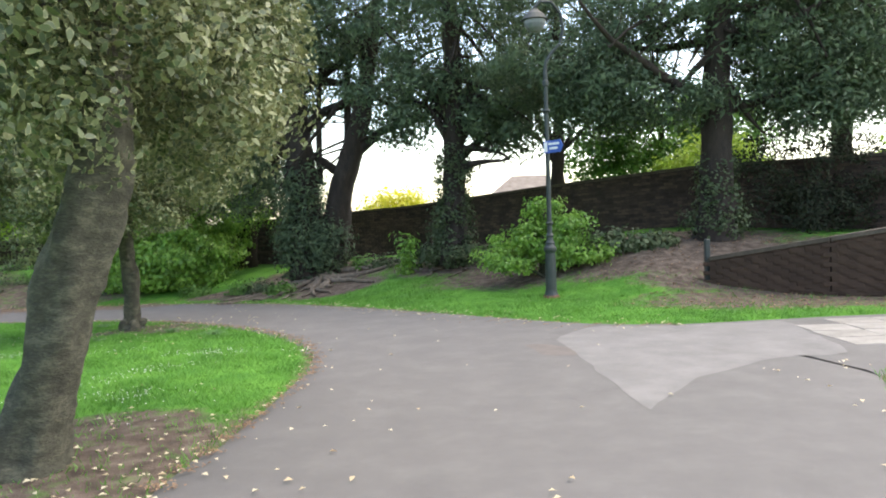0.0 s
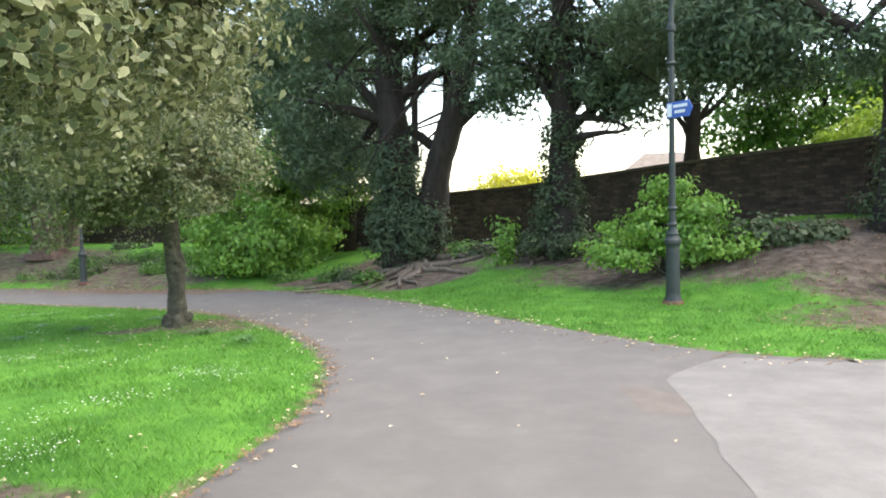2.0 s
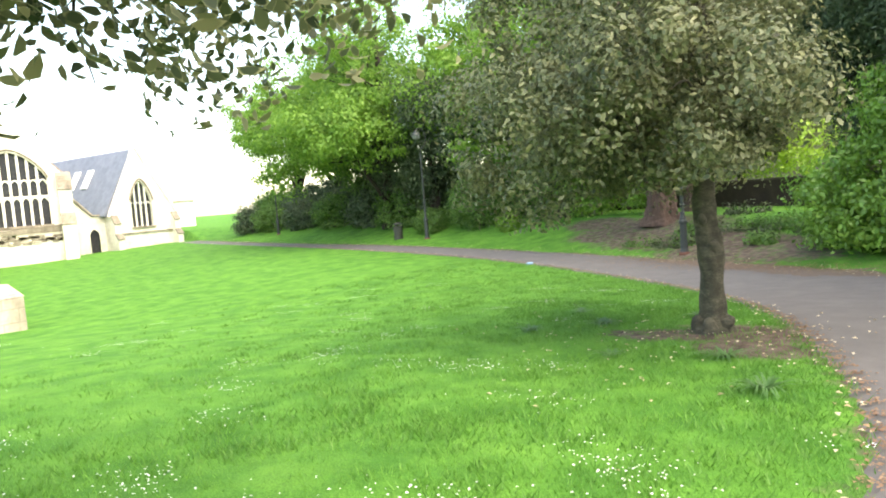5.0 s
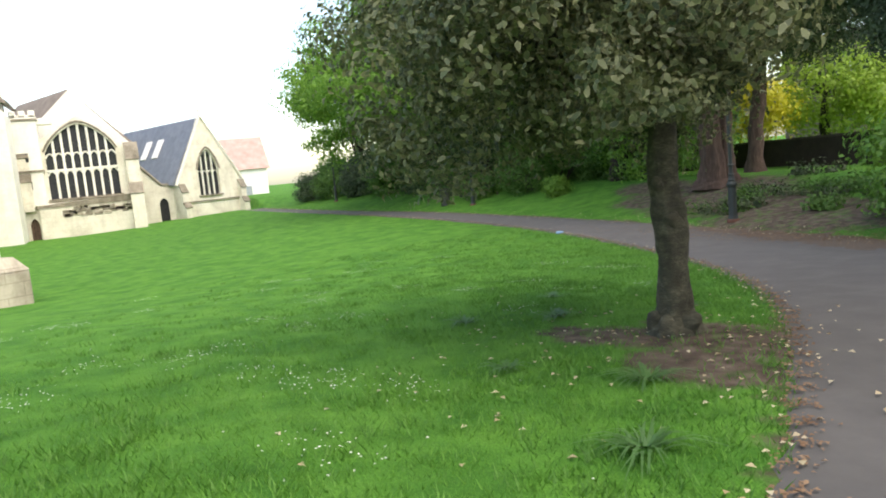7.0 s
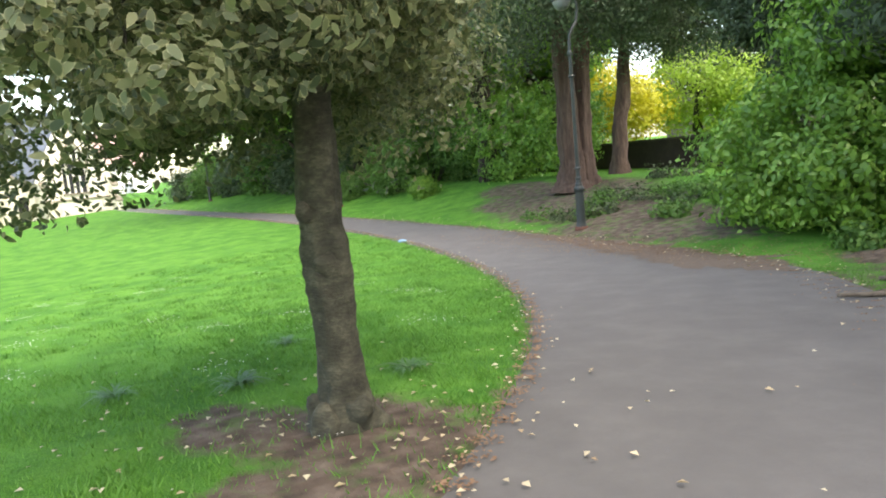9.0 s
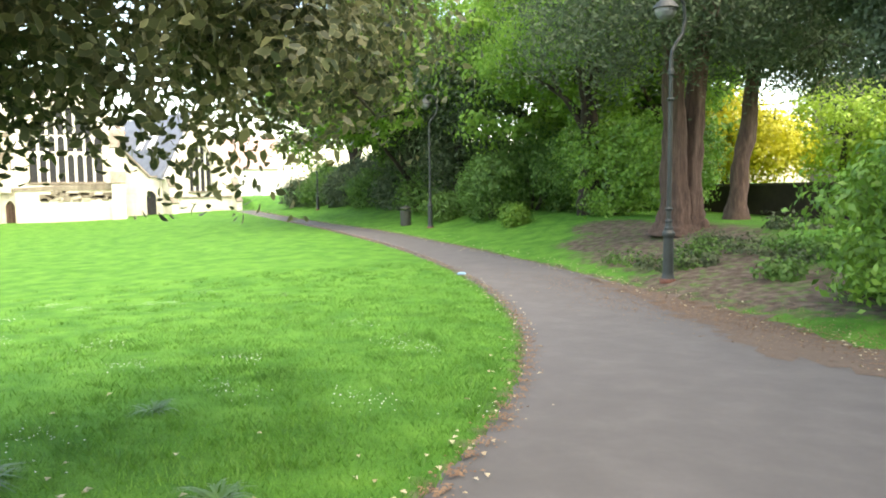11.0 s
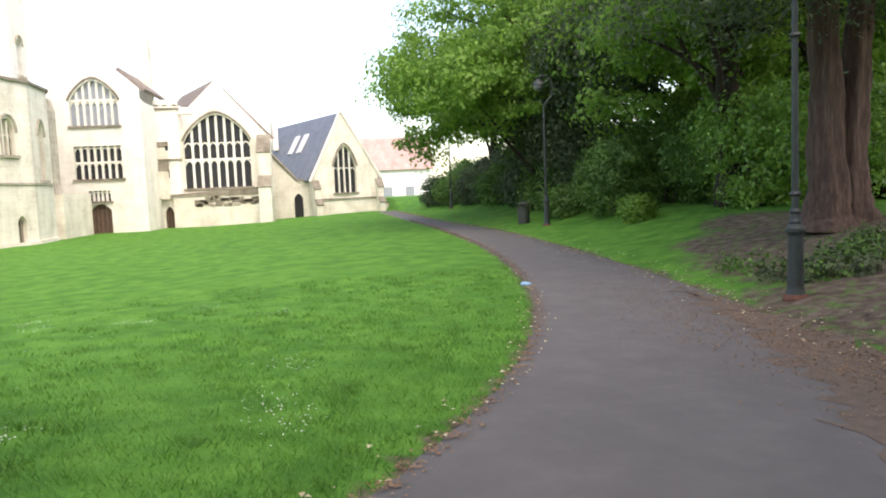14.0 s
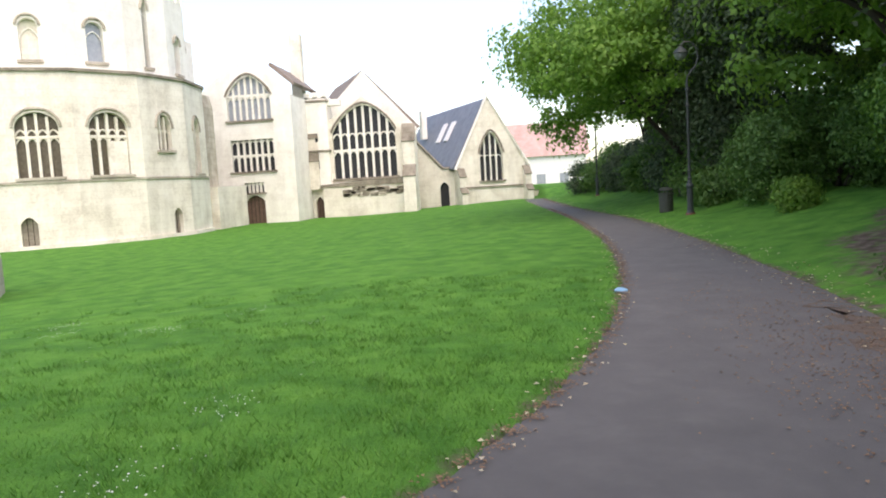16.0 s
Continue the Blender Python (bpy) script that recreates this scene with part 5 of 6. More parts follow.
# apse: facets round a centre
AC, AR, AX = Vector((-48.6, -8.6, 0)), 8.3, math.atan2(0.536, 0.844) + radians(3.2)
ap = empty("apse", (AC.x, AC.y, 0))
tagged(ap, "many-sided pale stone apse with round-headed windows", "church")
half = AR * math.tan(radians(11.25))
for k, a in enumerate((-76, -53.5, -31, -8.5, 14, 36.5, 59, 81.5)):
    m = Matrix.Rotation(AX + radians(a), 4, 'Z') @ Matrix.Translation((AR, 0, 0))
    big = k in (2, 3, 4)
    hw = 0.95 if big else 0.5
    foot = 2.25 if k != 5 else 3.5
    o = arch(-hw, hw, foot, 4.6, 5.4, rounded=True)
    hole = [o]
    dr = None
    if k in (3, 5):
        dr = (-1.1, -0.35) if k == 3 else (0.2, 0.85)
        hole.append(arch(dr[0], dr[1], GB + 0.05, 0.0, 0.35))
    pierced("wall", [(-half, GB), (half, GB), (half, 7.35), (-half, 7.35)], hole, 0.8, M_STONE, ap, m)
    window(ap, -hw, hw, foot, 4.6, 5.4, 4 if big else 3, (4.2,) if big else (), M_GLASS_A, M_STONE, m, 0.13, True, True, M_STONE_M)
    if k == 4:
        bm = box_bm(bmesh.new(), (0.1, 0.86, 1.7), (-0.2, 0.48, 3.12))
        bm.transform(m)
        part("blind_panel", bm, M_STONE, ap)
    if dr:
        door_in(ap, dr[0], dr[1], GB + 0.05, 0.0, 0.35, m, M_STONE_D)
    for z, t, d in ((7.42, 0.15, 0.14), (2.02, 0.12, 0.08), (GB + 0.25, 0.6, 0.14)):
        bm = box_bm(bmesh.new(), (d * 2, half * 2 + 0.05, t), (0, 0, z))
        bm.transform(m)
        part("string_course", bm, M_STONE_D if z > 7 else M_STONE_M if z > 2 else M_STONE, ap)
    m2 = Matrix.Rotation(AX + radians(a), 4, 'Z') @ Matrix.Translation((AR - 0.7, 0, 0))
    h2 = (AR - 0.7) * math.tan(radians(11.25))
    up = (-0.17, 0.17, 8.0, 11.0, 11.5) if k == 5 else (-0.42, 0.42, 8.0, 9.6, 10.0)
    pierced("upper_wall", [(-h2, 7.2), (h2, 7.2), (h2, 12.2), (-h2, 12.2)], [arch(*up, rounded=k != 5)], 0.6, M_STONE_W, ap, m2)
    window(ap, *up, 1, (), M_LEAD if k == 5 else M_STONE if k == 3 else M_GLASSY, M_STONE_W, m2, 0.08, True, k != 5, M_STONE_M)
    for j in (-1, 0, 1):
        bm = box_bm(bmesh.new(), (0.4, h2 * 0.36, 0.6), (-0.2, j * h2 * 0.66, 12.5), 0, 0.04)
        bm.transform(m2)
        part("merlon", bm, M_STONE_W, ap)
bm = lathe(bmesh.new(), [(AR - 0.6, 7.3), (AR - 0.6, 7.35), (0.1, 7.4)], 16)
part("roof", bm, M_STONE_D, ap)
# buttress between apse and tower
bt = empty("church_buttress", (-52.0, -1.6, 0))
tagged(bt, "tall dark weathered stone buttress beside the apse", "buttress")
prism("body", [(-0.85, 1.4), (0.25, 1.4), (0.25, 6.6), (0.05, 7.4), (-0.85, 6.5)], 0.0, -2.6, M_STONE_M, bt)
for z in (2.9, 4.9):
    box("string_course", (0.16, 1.2, 0.14), (0.0, -0.3, z), M_STONE_D, bt, bevel=0.03)
# dark arched panel proud of the face; shade on its left side put into colour
slab_from("shade_panel", arch(-0.7, -0.28, 1.6, 3.6, 4.2), 0.05, 0.03, M_STONE_D, bt)
box("link_wall", (5.0, 2.2, 3.1), (-2.4, 0.15, GB + 1.5), M_STONE, bt)

# chapel with the steep gable
ch = empty("chapel", (-65.6, 16.3, 0), 25)
tagged(ch, "pale stone chapel with steep slate roof and pointed window", "chapel")
pierced("gable_wall", [(-2.6, GB), (3.15, GB), (3.15, 2.2), (0, 7.25), (-2.6, 2.2)], [arch(-0.8, 1.15, 0.85, 2.9, 4.6)], 0.6, M_STONE, ch)
window(ch, -0.8, 1.15, 0.85, 2.9, 4.6, 4, (), M_LEAD, M_STONE_W, None, 0.10)
bm = bmesh.new()
tube(bm, [(0.02, 3.5, 1.8), (0.02, 0, 7.38), (0.02, -2.9, 1.8)], [0.13] * 3, 6)
part("coping", bm, M_STONE_W, ch)
box("finial", (0.16, 0.16, 0.8), (-0.1, 0, 7.6), M_STONE_W, ch, bevel=0.05)
box("string_course", (0.16, 5.7, 0.12), (0.04, 0.28, 0.35), M_STONE_D, ch)
for y in (3.1, -2.5):
    buttress(ch, y, GB, 1.8, 0.5, 0.8, 0.4)
leaning_roof("roof", (-0.5, 0, 7.2), (-0.5, -3.0, 1.9), (-15.0, 0, 0), M_SLATE, ch, "steep blue-grey slate slope")
leaning_roof("roof", (-0.5, 0, 7.2), (-0.5, 3.5, 1.9), (-15.0, 0, 0), M_SLATE, ch)
for x in (-5.2, -7.2):
    q = Vector((0, -3.0, -5.3)).normalized()
    bm = bmesh.new()
    m0 = Vector((x, 0, 7.2)) + q * 2.4
    nn = Vector((0, -5.3, 3.0)).normalized() * 0.12
    vs = [bm.verts.new(m0 + Vector((sx * 0.42, 0, 0)) + q * sq * 0.9 + nn * sn) for sn in (0, 1) for sx, sq in ((-1, -1), (1, -1), (1, 1), (-1, 1))]
    for f in ((0, 1, 2, 3), (4, 5, 6, 7), (0, 1, 5, 4), (1, 2, 6, 5), (2, 3, 7, 6), (3, 0, 4, 7)):
        bm.faces.new([vs[i] for i in f])
    part("skylight", bm, M_WHITE, ch)
box("side_wall", (14.0, 0.4, 3.6), (-7.6, -2.4, 0.1), M_STONE, ch)
box("chimney", (0.7, 0.5, 2.6), (-11.0, -1.6, 6.2), M_STONE_W, ch, bevel=0.04)
# porch link with a door between the great bay and the chapel
pl = empty("porch", (-65.5, 0, 0))
tagged(pl, "small pale stone porch with a dark pointed doorway", "porch")
pierced("wall", [(10.6, GB), (13.9, GB), (13.9, 1.9), (12.6, 1.9), (10.6, 4.2)], [arch(12.3, 13.0, GB + 0.02, 0.5, 0.9)], 0.5, M_STONE, pl)
door_in(pl, 12.3, 13.0, GB + 0.02, 0.5, 0.9, None, M_LEAD)
bm = bmesh.new()
tube(bm, [(0.05, 10.5, 4.35), (0.05, 12.6, 2.0), (0.05, 13.9, 2.0)], [0.12] * 3, 6)
part("coping", bm, M_STONE_D, pl)

# tombstone-like plinth of a nearer buttress at the lawn's edge
nb = empty("stone_buttress", (-22.3, 5.8, gz1(-22.3, 5.8) - 0.1), 30)
tagged(nb, "massive weathered stone buttress with a chamfered plinth", "buttress")
bm = box_bm(bmesh.new(), (2.4, 1.5, 1.0), (-0.6, -0.3, 0.5), 0, 0.05)
part("plinth", bm, M_STONE_M, nb, "greyed plinth stones")
bm = bmesh.new()
a = [bm.verts.new(p) for p in ((0.6, 0.45, 1.0), (0.6, -1.05, 1.0), (-1.8, -1.05, 1.0), (-1.8, 0.45, 1.0), (0.35, 0.2, 1.35), (0.35, -0.8, 1.35), (-1.6, -0.8, 1.35), (-1.6, 0.2, 1.35))]
for q in ((0, 1, 5, 4), (1, 2, 6, 5), (2, 3, 7, 6), (3, 0, 4, 7), (4, 5, 6, 7), (3, 2, 1, 0)):
    bm.faces.new([a[i] for i in q])
part("chamfer", bm, M_STONE_M, nb)
box("shaft", (1.7, 0.85, 3.6), (-0.85, -0.35, 3.1), M_STONE_W, nb, bevel=0.04)

# houses beyond
hs = empty("house", (-92, 20, 0))
tagged(hs, "pale rendered house with a red tiled roof", "house")
prism("wall", [(-2.5, -1.6), (6.5, -1.6), (6.5, 3.3), (-2.5, 3.3)], 0.0, -7.0, M_WHITE, hs)
bm = bmesh.new()
v = [bm.verts.new(p) for p in ((0.4, -2.9, 3.2), (0.4, 6.9, 3.2), (-3.5, 6.9, 7.2), (-3.5, -2.9, 7.2), (-7.4, -2.9, 3.2), (-7.4, 6.9, 3.2))]
for q in ((0, 1, 2, 3), (3, 2, 5, 4), (0, 3, 4), (1, 5, 2), (0, 4, 5, 1)):
    bm.faces.new([v[i] for i in q])
part("roof", bm, M_TILE_RED, hs)
for y in (-1.2, 1.4, 4.0):
    w_ = box("window", (0.08, 1.0, 1.2), (0.02, y, 0.6), M_GLASSY, hs)
    box("sill", (0.16, 1.2, 0.1), (0.05, y, -0.05), M_STONE_W, w_)
gw = wall_run("garden_wall", [(-74, 17.5, -0.3), (-73, 24.5, -0.3)], 0.35, "low pale stone wall at the end of the lawn", M_STONE_D, M_STONE)
h2 = empty("house", (5.0, 47, 0.6))
h2.scale = (0.6, 0.6, 0.6)
tagged(h2, "house with a brown gabled roof beyond the wall", "house")
box("wall", (8, 6, 4.0), (1, 3, 1.6), M_WHITE, h2)
bm = bmesh.new()
v = [bm.verts.new(p) for p in ((-3.4, -0.4, 3.3), (5.4, -0.4, 3.3), (5.4, 6.4, 3.3), (-3.4, 6.4, 3.3), (-0.6, 3, 5.6), (3.0, 3, 5.6))]
for q in ((0, 1, 5, 4), (1, 2, 5), (2, 3, 4, 5), (3, 0, 4), (3, 2, 1, 0)):
    bm.faces.new([v[i] for i in q])
part("roof", bm, M_TILE_BR, h2)
h3 = empty("house", (-8, 46, 0))
tagged(h3, "brick house with white windows behind garden trees", "house")
box("wall", (10, 6, 7.0), (-20.0, 3, 3.0), M_TILE_BR, h3)
for x in (-23.5, -21.0, -18.5, -16.3):
    w_ = box("window", (0.9, 0.1, 1.3), (x, -0.02, 4.4), M_WHITE, h3)
    box("pane", (0.7, 0.04, 1.1), (x, -0.08, 4.4), M_LEAD, w_)

# ---- small things ----
bn = empty("litter_bin", (-32.6, 23.0, gz1(-32.6, 23.0) - 0.02))
bn.scale = (0.8, 0.8, 0.8)
tagged(bn, "dark green litter bin beside the path", "bin")
part("body", lathe(bmesh.new(), [(0.24, 0), (0.28, 0.05), (0.30, 0.75), (0.32, 0.78), (0.32, 0.82), (0.28, 0.84)], 14), M_BIN, bn)
part("lid", lathe(bmesh.new(), [(0.30, 0.92), (0.31, 0.96), (0.2, 1.05), (0.05, 1.08)], 14), M_BIN, bn)
for sx in (-0.27, 0.27):
    box("strut", (0.04, 0.06, 0.14), (sx, 0, 0.88), M_IRON, bn)
bb = empty("plastic_bag", (-17.2, 19.2, gz1(-17.2, 19.2) + 0.01), 20)
tagged(bb, "crumpled light blue plastic bag on the verge", "litter")
bm = bmesh.new()
bmesh.ops.create_icosphere(bm, subdivisions=3, radius=0.085)
for v in bm.verts:
    v.co *= 1 + 0.5 * noise.noise(v.co * 9)
    v.co.z = abs(v.co.z) * 0.6
    v.co.x *= 1.4
M_BAG = mat("blue_plastic", [(0.12, 0.30, 0.52), (0.20, 0.40, 0.60), (0.34, 0.52, 0.68)], 9.0, 0.3, 0.2)
part("film", bm, M_BAG, bb)


# ---- roots, stones of the bank ----
def root(at, way, length, r, seed):
    q = np.random.default_rng(seed)
    bm = bmesh.new()
    p = Vector((at[0], at[1], 0))
    d = Vector((way[0], way[1], 0)).normalized()
    pts, rad = [], []
    for i in range(9):
        pts.append(Vector((p.x, p.y, gz1(p.x, p.y) + 0.03 + 0.03 * q.random())))
        rad.append(r * (1 - 0.75 * i / 8))
        d = (d + Vector((*q.normal(0, 0.28, 2), 0))).normalized()
        p = p + d * length / 8
    tube(bm, pts, rad, 7, 0.2)
    return tagged(part("tree_root", bm, M_ROOT, None, smooth=True), "gnarled bare root creeping down the bank", "root", "roots on the bank")


rq = np.random.default_rng(4)
for i in range(22):
    a = rq.uniform(-2.9, 0.1)
    root((-3.3 + 0.5 * math.cos(a), 20.4 + 0.5 * math.sin(a)), (math.cos(a), math.sin(a)), rq.uniform(1.4, 3.2), rq.uniform(0.05, 0.11), 200 + i)
for i in range(6):
    a = rq.uniform(-3.0, 0.0)
    root((0.3 + 0.4 * math.cos(a), 17.8 + 0.4 * math.sin(a)), (math.cos(a), math.sin(a)), rq.uniform(0.7, 1.4), rq.uniform(0.03, 0.06), 230 + i)


# ivy and low growth at the feet of the yews
def cover(name, label, base, blobs, n, material, seed, size, category="plant", clump=0.12, aspect=0.8):
    q = np.random.default_rng(seed)
    P, N = cloud(blobs, n, clump, 20, q, 0.8)
    o = Vector((base[0], base[1], gz1(*base)))
    P[:, 2] = np.maximum(P[:, 2], 0.02)
    ob = leaves_mesh(name, P, N, size, material, None, aspect)
    ob.matrix_basis = pose(*o)
    return tagged(ob, label, category, kind="stuff")


cover("ivy", "ivy sleeve climbing the yew trunk", (5.8, 15.6), [(0, 0, 1.0, 0.40, 0.38, 0.9), (0, 0, 0.35, 0.6, 0.5, 0.35)], 4200, L_IVY, 301, 0.075)
cover("ivy", "dark ivy and suckers round the twin yew", (-3.5, 20.4), [(-0.35, -0.1, 0.9, 0.55, 0.5, 0.9), (0.25, -0.1, 0.8, 0.5, 0.5, 0.7), (-0.4, 0, 2.3, 0.48, 0.46, 0.8)], 10000, L_YEW, 302, 0.17, clump=0.22, aspect=0.26)
cover("ivy", "ivy sleeve climbing the bank yew", (0.25, 17.9), [(0, 0, 0.9, 0.5, 0.45, 0.9), (0, -0.2, 0.25, 0.9, 0.7, 0.25), (0.05, 0, 2.2, 0.42, 0.42, 0.9)], 7500, L_IVY, 303, 0.075)
cover("seedling", "pale green sapling beside the yew", (-0.9, 17.6), [(0, 0, 0.25, 0.16, 0.14, 0.25), (0.1, 0, 0.6, 0.2, 0.16, 0.16), (-0.08, 0, 0.85, 0.1, 0.1, 0.12)], 420, L_LAUREL, 304, 0.13, aspect=0.45)
cover("ground_ivy", "pale ground ivy beneath the shrub", (3.6, 15.2), [(0, 0, 0.12, 1.2, 0.6, 0.18)], 2500, L_IVY, 305, 0.10)
for i, (x, y, w) in enumerate(((-4.9, 19.6, 0.35), (-5.6, 20.3, 0.3), (-2.2, 20.0, 0.3), (-1.5, 19.2, 0.35), (-4.2, 18.9, 0.3), (-7.2, 21.2, 0.4), (-14.6, 23.0, 0.6), (-12.2, 22.9, 0.5), (-12.6, 24.4, 0.9), (-15, 26.3, 0.8))):
    cover("weed_clump", "low dark weeds on the bank", (x, y), [(0, 0, 0.08, w, w * 0.8, 0.13)], 600, L_IVY if i % 3 == 0 else L_MID, 310 + i, 0.08)


wq = np.random.default_rng(61)
for i in range(14):
    cover("weed_clump", "low green weeds on the bare bank", (wq.uniform(-16, -10.0), wq.uniform(22.3, 24.6)), [(0, 0, 0.05, wq.uniform(0.3, 0.8), wq.uniform(0.2, 0.5), 0.1)], 500, L_MID if i % 3 else L_IVY, 340 + i, 0.06)

# ---- bluebell tufts, grass, daisies, fallen leaves ----
def blades_mesh(name, P, W, H, lean, material, rng):
    """Single triangular blades: foot points P, width W, height H."""
    n = len(P)
    a = rng.uniform(0, 2 * math.pi, n)
    side = np.stack([np.cos(a), np.sin(a), np.zeros(n)], 1) * (W / 2)[:, None]
    b = rng.uniform(0, 2 * math.pi, n)
    tip = P + np.stack([np.cos(b) * lean, np.sin(b) * lean, np.ones(n)], 1) * H[:, None]
    V = np.stack([P - side, P + side, tip], 1)
    me = bpy.data.meshes.new(name)
    me.vertices.add(n * 3)
    me.vertices.foreach_set("co", V.ravel())
    me.loops.add(n * 3)
    me.loops.foreach_set("vertex_index", np.arange(n * 3))
    me.polygons.add(n)
    me.polygons.foreach_set("loop_start", np.arange(n) * 3)
    me.update(calc_edges=True)
    me.materials.append(material)
    return new(name, me)


def tuft(at, r, n, seed):
    q = np.random.default_rng(seed)
    bm = bmesh.new()
    for i in range(n):
        a, s = q.uniform(0, 6.28), q.uniform(0, r * 0.5)
        p = Vector((math.cos(a) * s, math.sin(a) * s, 0))
        d = Vector((math.cos(a + q.normal(0, 0.6)), math.sin(a + q.normal(0, 0.6)), 0))
        L = q.uniform(0.5, 1.0) * r * 1.45
        w = d.cross(Vector((0, 0, 1))) * 0.009
        rows = []
        for k in range(5):
            t = k / 4
            c = p + d * L * t + Vector((0, 0, 0.2 * L * math.sin(min(1, t * 1.1) * 2.9)))
            rows.append((bm.verts.new(c - w * (1 - t * 0.9)), bm.verts.new(c + w * (1 - t * 0.9))))
        for (u, v), (x, y) in zip(rows[:-1], rows[1:]):
            bm.faces.new((u, v, y, x))
    ob = part("leaf_tuft", bm, L_TUFT)
    ob.matrix_basis = pose(at[0], at[1], gz1(*at) + 0.04)
    return tagged(ob, "tuft of long floppy dark green bluebell leaves", "plant", "tufts on the lawn")


for i, (x, y, r, n) in enumerate(((-6.9, 12.4, 0.32, 60), (-6.3, 13.5, 0.28, 50), (-4.3, 11.4, 0.34, 70), (-3.35, 10.6, 0.34, 60), (-7.3, 11.6, 0.3, 40), (-5.2, 10.9, 0.24, 40), (-8.2, 13.2, 0.26, 40))):
    tuft((x, y), r * 0.55, n, 400 + i)
gq = np.random.default_rng(77)


def scatter(n, x0, x1, y0, y1, where, near=None):
    x, y = gq.uniform(x0, x1, n), gq.uniform(y0, y1, n)
    m = where(x, y)
    return x[m], y[m]


def on_grass(x, y):
    off = ~(inside(PATH_POLY, x, y) | inside(BRANCH_POLY, x, y))
    return off & (soil_mask(x, y) + 0.35 * gq.uniform(-1, 1, len(x)) < 0.42)


x, y = gq.uniform(-19, 7.5, 700000), gq.uniform(1.5, 19.8, 700000)
d = np.minimum(dist_to(S_LINE[::4], x, y), dist_to(R_LINE[::4], x, y))
m = gq.uniform(0, 1, len(x)) < np.exp(-(d / 4.5) ** 2) * smoothstep(-19, -8, x)
x, y = x[m], y[m]
m = on_grass(x, y)
x, y = x[m], y[m]
P = np.stack([x, y, gz(x, y) + 0.005], 1)
H = 0.038 * gq.uniform(0.5, 1.4, len(x))
g = blades_mesh("grass", P, np.full(len(x), 0.009), H, 0.6, L_GRASS, gq)
tagged(g, "short mown green grass blades", "grass", kind="stuff")
# coarser tussocks standing above the mown turf
cx, cy = gq.uniform(-20, 7, 9000), gq.uniform(2, 19.5, 9000)
d = np.minimum(dist_to(S_LINE[::4], cx, cy), dist_to(R_LINE[::4], cx, cy))
k = gq.uniform(0, 1, 9000) < np.exp(-(d / 6.0) ** 2)
cx, cy = np.repeat(cx[k], 22), np.repeat(cy[k], 22)
x, y = cx + gq.normal(0, 0.06, len(cx)), cy + gq.normal(0, 0.06, len(cx))
m = on_grass(x, y)
x, y = x[m], y[m]
g = blades_mesh("grass_tussocks", np.stack([x, y, gz(x, y) + 0.003], 1), np.full(len(x), 0.011), 0.062 * gq.uniform(0.5, 1.4, len(x)), 0.75, L_GRASS, gq)
tagged(g, "small coarse grass tussocks in the lawn", "grass", kind="stuff")


def sprinkle(name, label, x, y, size, material, lift, n_up=4.0, category="leaf", aspect=0.7):
    P = np.stack([x, y, gz(x, y) + lift], 1)
    N = gq.normal(size=P.shape) * 0.5 + np.array([0, 0, n_up])
    return tagged(leaves_mesh(name, P, N, size, material, None, aspect, fold=0.2), label, category, kind="stuff")


cx, cy = np.r_[gq.uniform(-18, -1.5, 44), gq.uniform(-6, -1.5, 18)], np.r_[gq.uniform(4, 16, 44), gq.uniform(4.5, 10, 18)]
x, y = np.repeat(cx, 42) + gq.normal(0, 0.22, 2604), np.repeat(cy, 42) + gq.normal(0, 0.14, 2604)
x, y = np.r_[x, gq.uniform(-15, -1.5, 160)], np.r_[y, gq.uniform(4, 16, 160)]
m = on_grass(x, y) & ~inside(BANK_POLY, x, y)
sprinkle("daisies", "scattered white daisies in the grass", x[m], y[m], 0.015, L_DAISY, 0.045, category="flower", aspect=1.0)
k = gq.integers(0, len(S_LINE), 900)
x, y = S_LINE[k, 0] + gq.normal(-0.04, 0.13, 900), S_LINE[k, 1] + gq.normal(-0.04, 0.13, 900)
k = gq.integers(0, len(N_LINE), 1400)
x, y = np.r_[x, N_LINE[k, 0] + gq.normal(0, 0.25, 1400)], np.r_[y, N_LINE[k, 1] + gq.normal(0, 0.25, 1400)]
x, y = np.r_[x, gq.uniform(-3, 3, 60), gq.normal(-5.2, 1.3, 190), gq.normal(-2.4, 0.8, 150), gq.normal(3.6, 0.5, 70)], np.r_[y, gq.uniform(1, 13, 60), gq.normal(12.2, 1.2, 190), gq.normal(4.6, 0.8, 150), gq.uniform(1, 7, 70)]
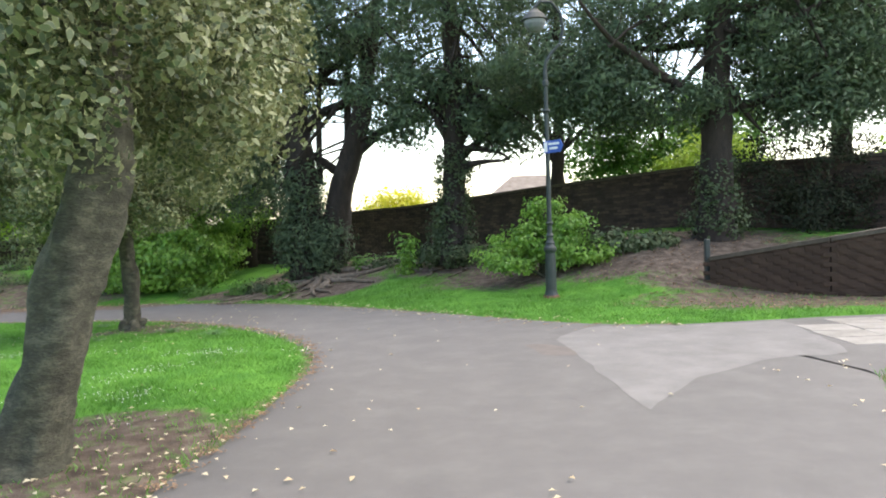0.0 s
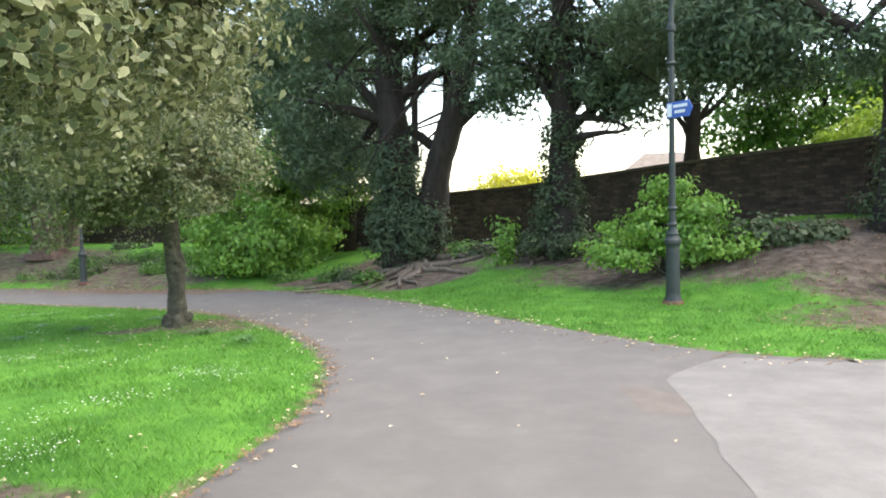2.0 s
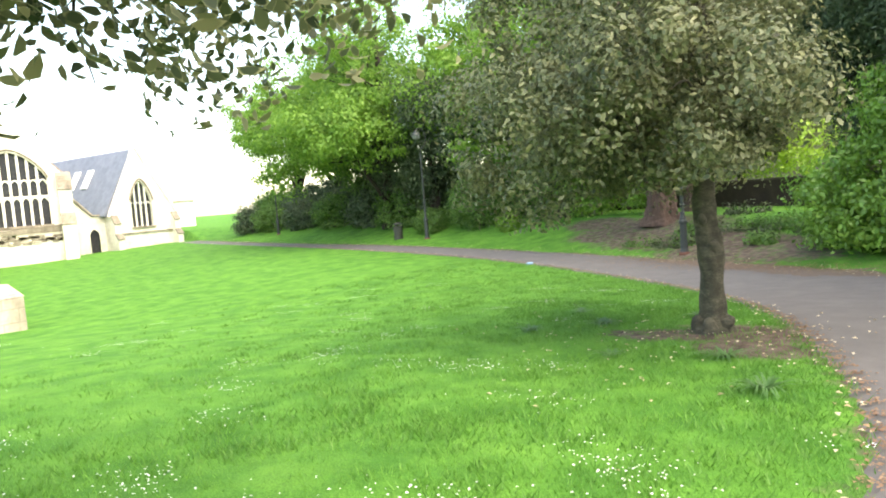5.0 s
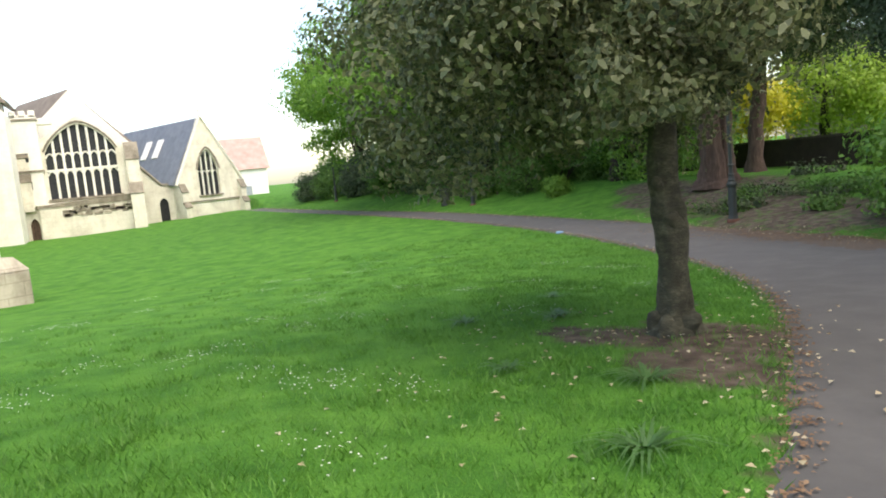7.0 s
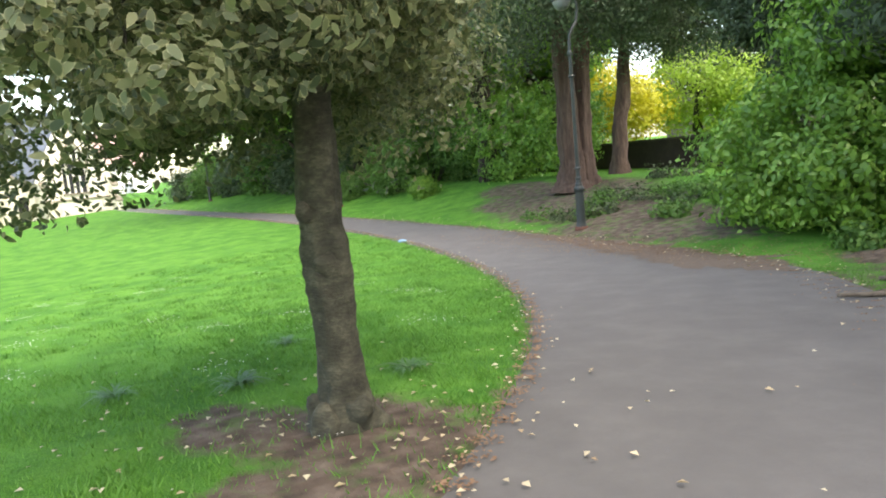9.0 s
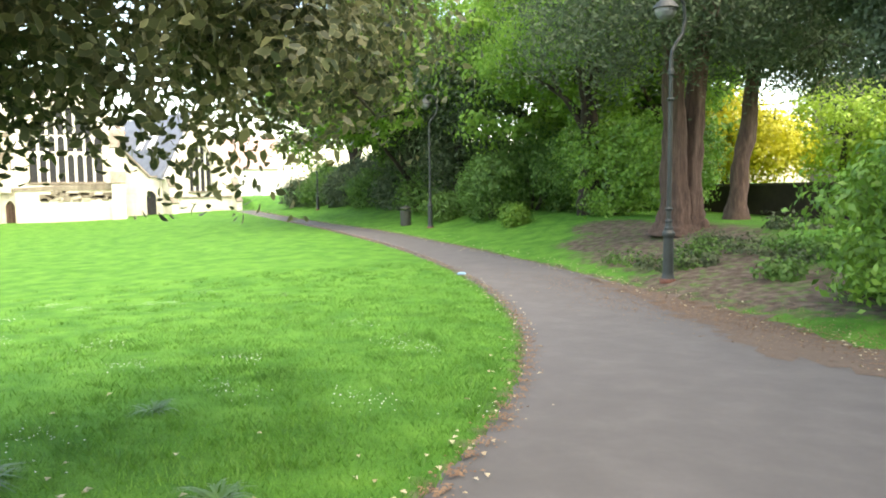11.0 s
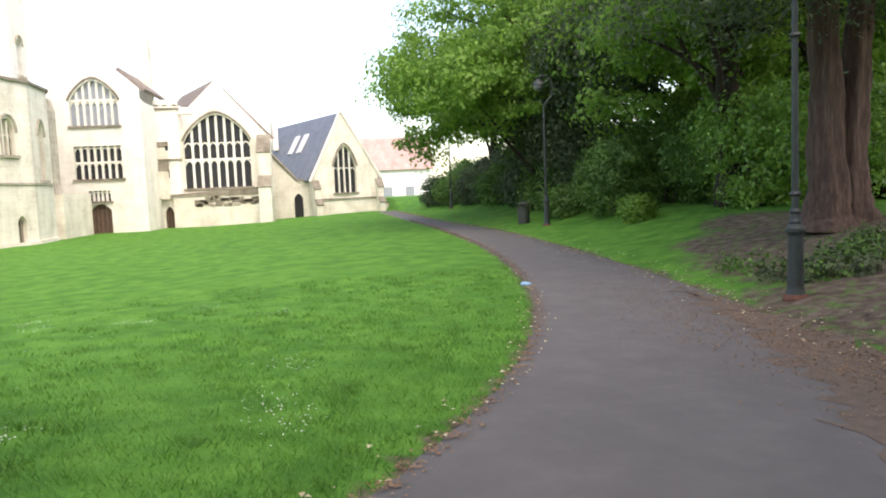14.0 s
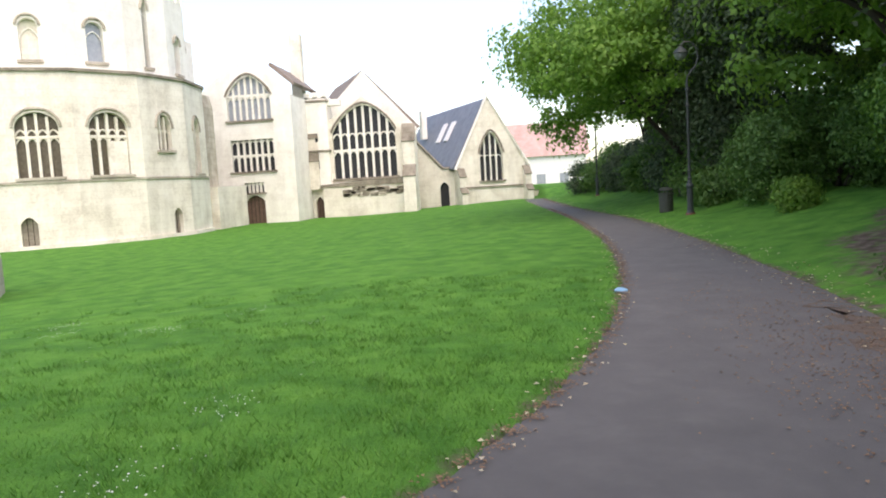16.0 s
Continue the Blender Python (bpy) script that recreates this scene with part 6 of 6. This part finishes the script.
sprinkle("fallen_leaves", "dry pale fallen leaves along the path edges", x, y, 0.043, L_DEAD, 0.03)
x, y = scatter(1600, 2.5, 9, 9.5, 16, lambda a, b: inside(BANK_POLY, a, b) & (soil_mask(a, b) > 0.3))
sprinkle("fallen_leaves", "dry brown fallen leaves on the bare bank", x, y, 0.05, L_FLAKE, 0.03)

# brown flakes blur the verges
k = np.r_[gq.integers(int(len(S_LINE) * 0.29), int(len(S_LINE) * 0.78), 7000), gq.integers(int(len(S_LINE) * 0.17), int(len(S_LINE) * 0.29), 1500)]
x, y = S_LINE[k, 0] + gq.normal(0.01, 0.055, 8500), S_LINE[k, 1] + gq.normal(0.02, 0.055, 8500)
k = gq.integers(0, len(N_LINE), 6000)
d = np.abs(gq.normal(0, 0.35, 6000))
x, y = np.r_[x, N_LINE[k, 0] - d * 0.5, gq.normal(-11, 2.6, 5000)], np.r_[y, N_LINE[k, 1] - d * 0.6, gq.normal(20.6, 0.55, 5000)]
sprinkle("leaf_crumbs", "fine brown crumbled leaves along the verges", x, y, 0.026, L_FLAKE, 0.024)

kb = box("edging", (4.8, 0.1, 0.06), (6.75, 7.12, gz1(6.7, 7.1) + 0.0), M_STONE_W, None, bevel=0.01)
tagged(kb, "pale stone edging along the slabs", "kerb", kind="structure")

# ---- paving slabs ----
slab_me = bpy.data.meshes.new("paving_slab")
bm = box_bm(bmesh.new(), (0.59, 0.44, 0.05), (0, 0, 0), 0, 0.008)
bm.to_mesh(slab_me)
bm.free()
slab_me.materials.append(M_SLAB)
yard = empty("paved_apron", (6.4, 8.3, 0))
tagged(yard, "apron of pale rectangular paving slabs", "paving", kind="structure")
for i in range(8):
    for j in range(5):
        if i == 0 and j in (0, 4):
            continue
        s = new("slab", slab_me)
        s.parent = yard
        s.matrix_basis = pose(-1.9 + i * 0.6 + 0.02 * (j % 2), -0.95 + j * 0.45, gz1(4.6 + i * 0.6, 7.4 + j * 0.45) - 0.010 + 0.003 * gq.random(), gq.normal(0, 0.3), gq.normal(0, 0.3), gq.normal(0, 0.4))
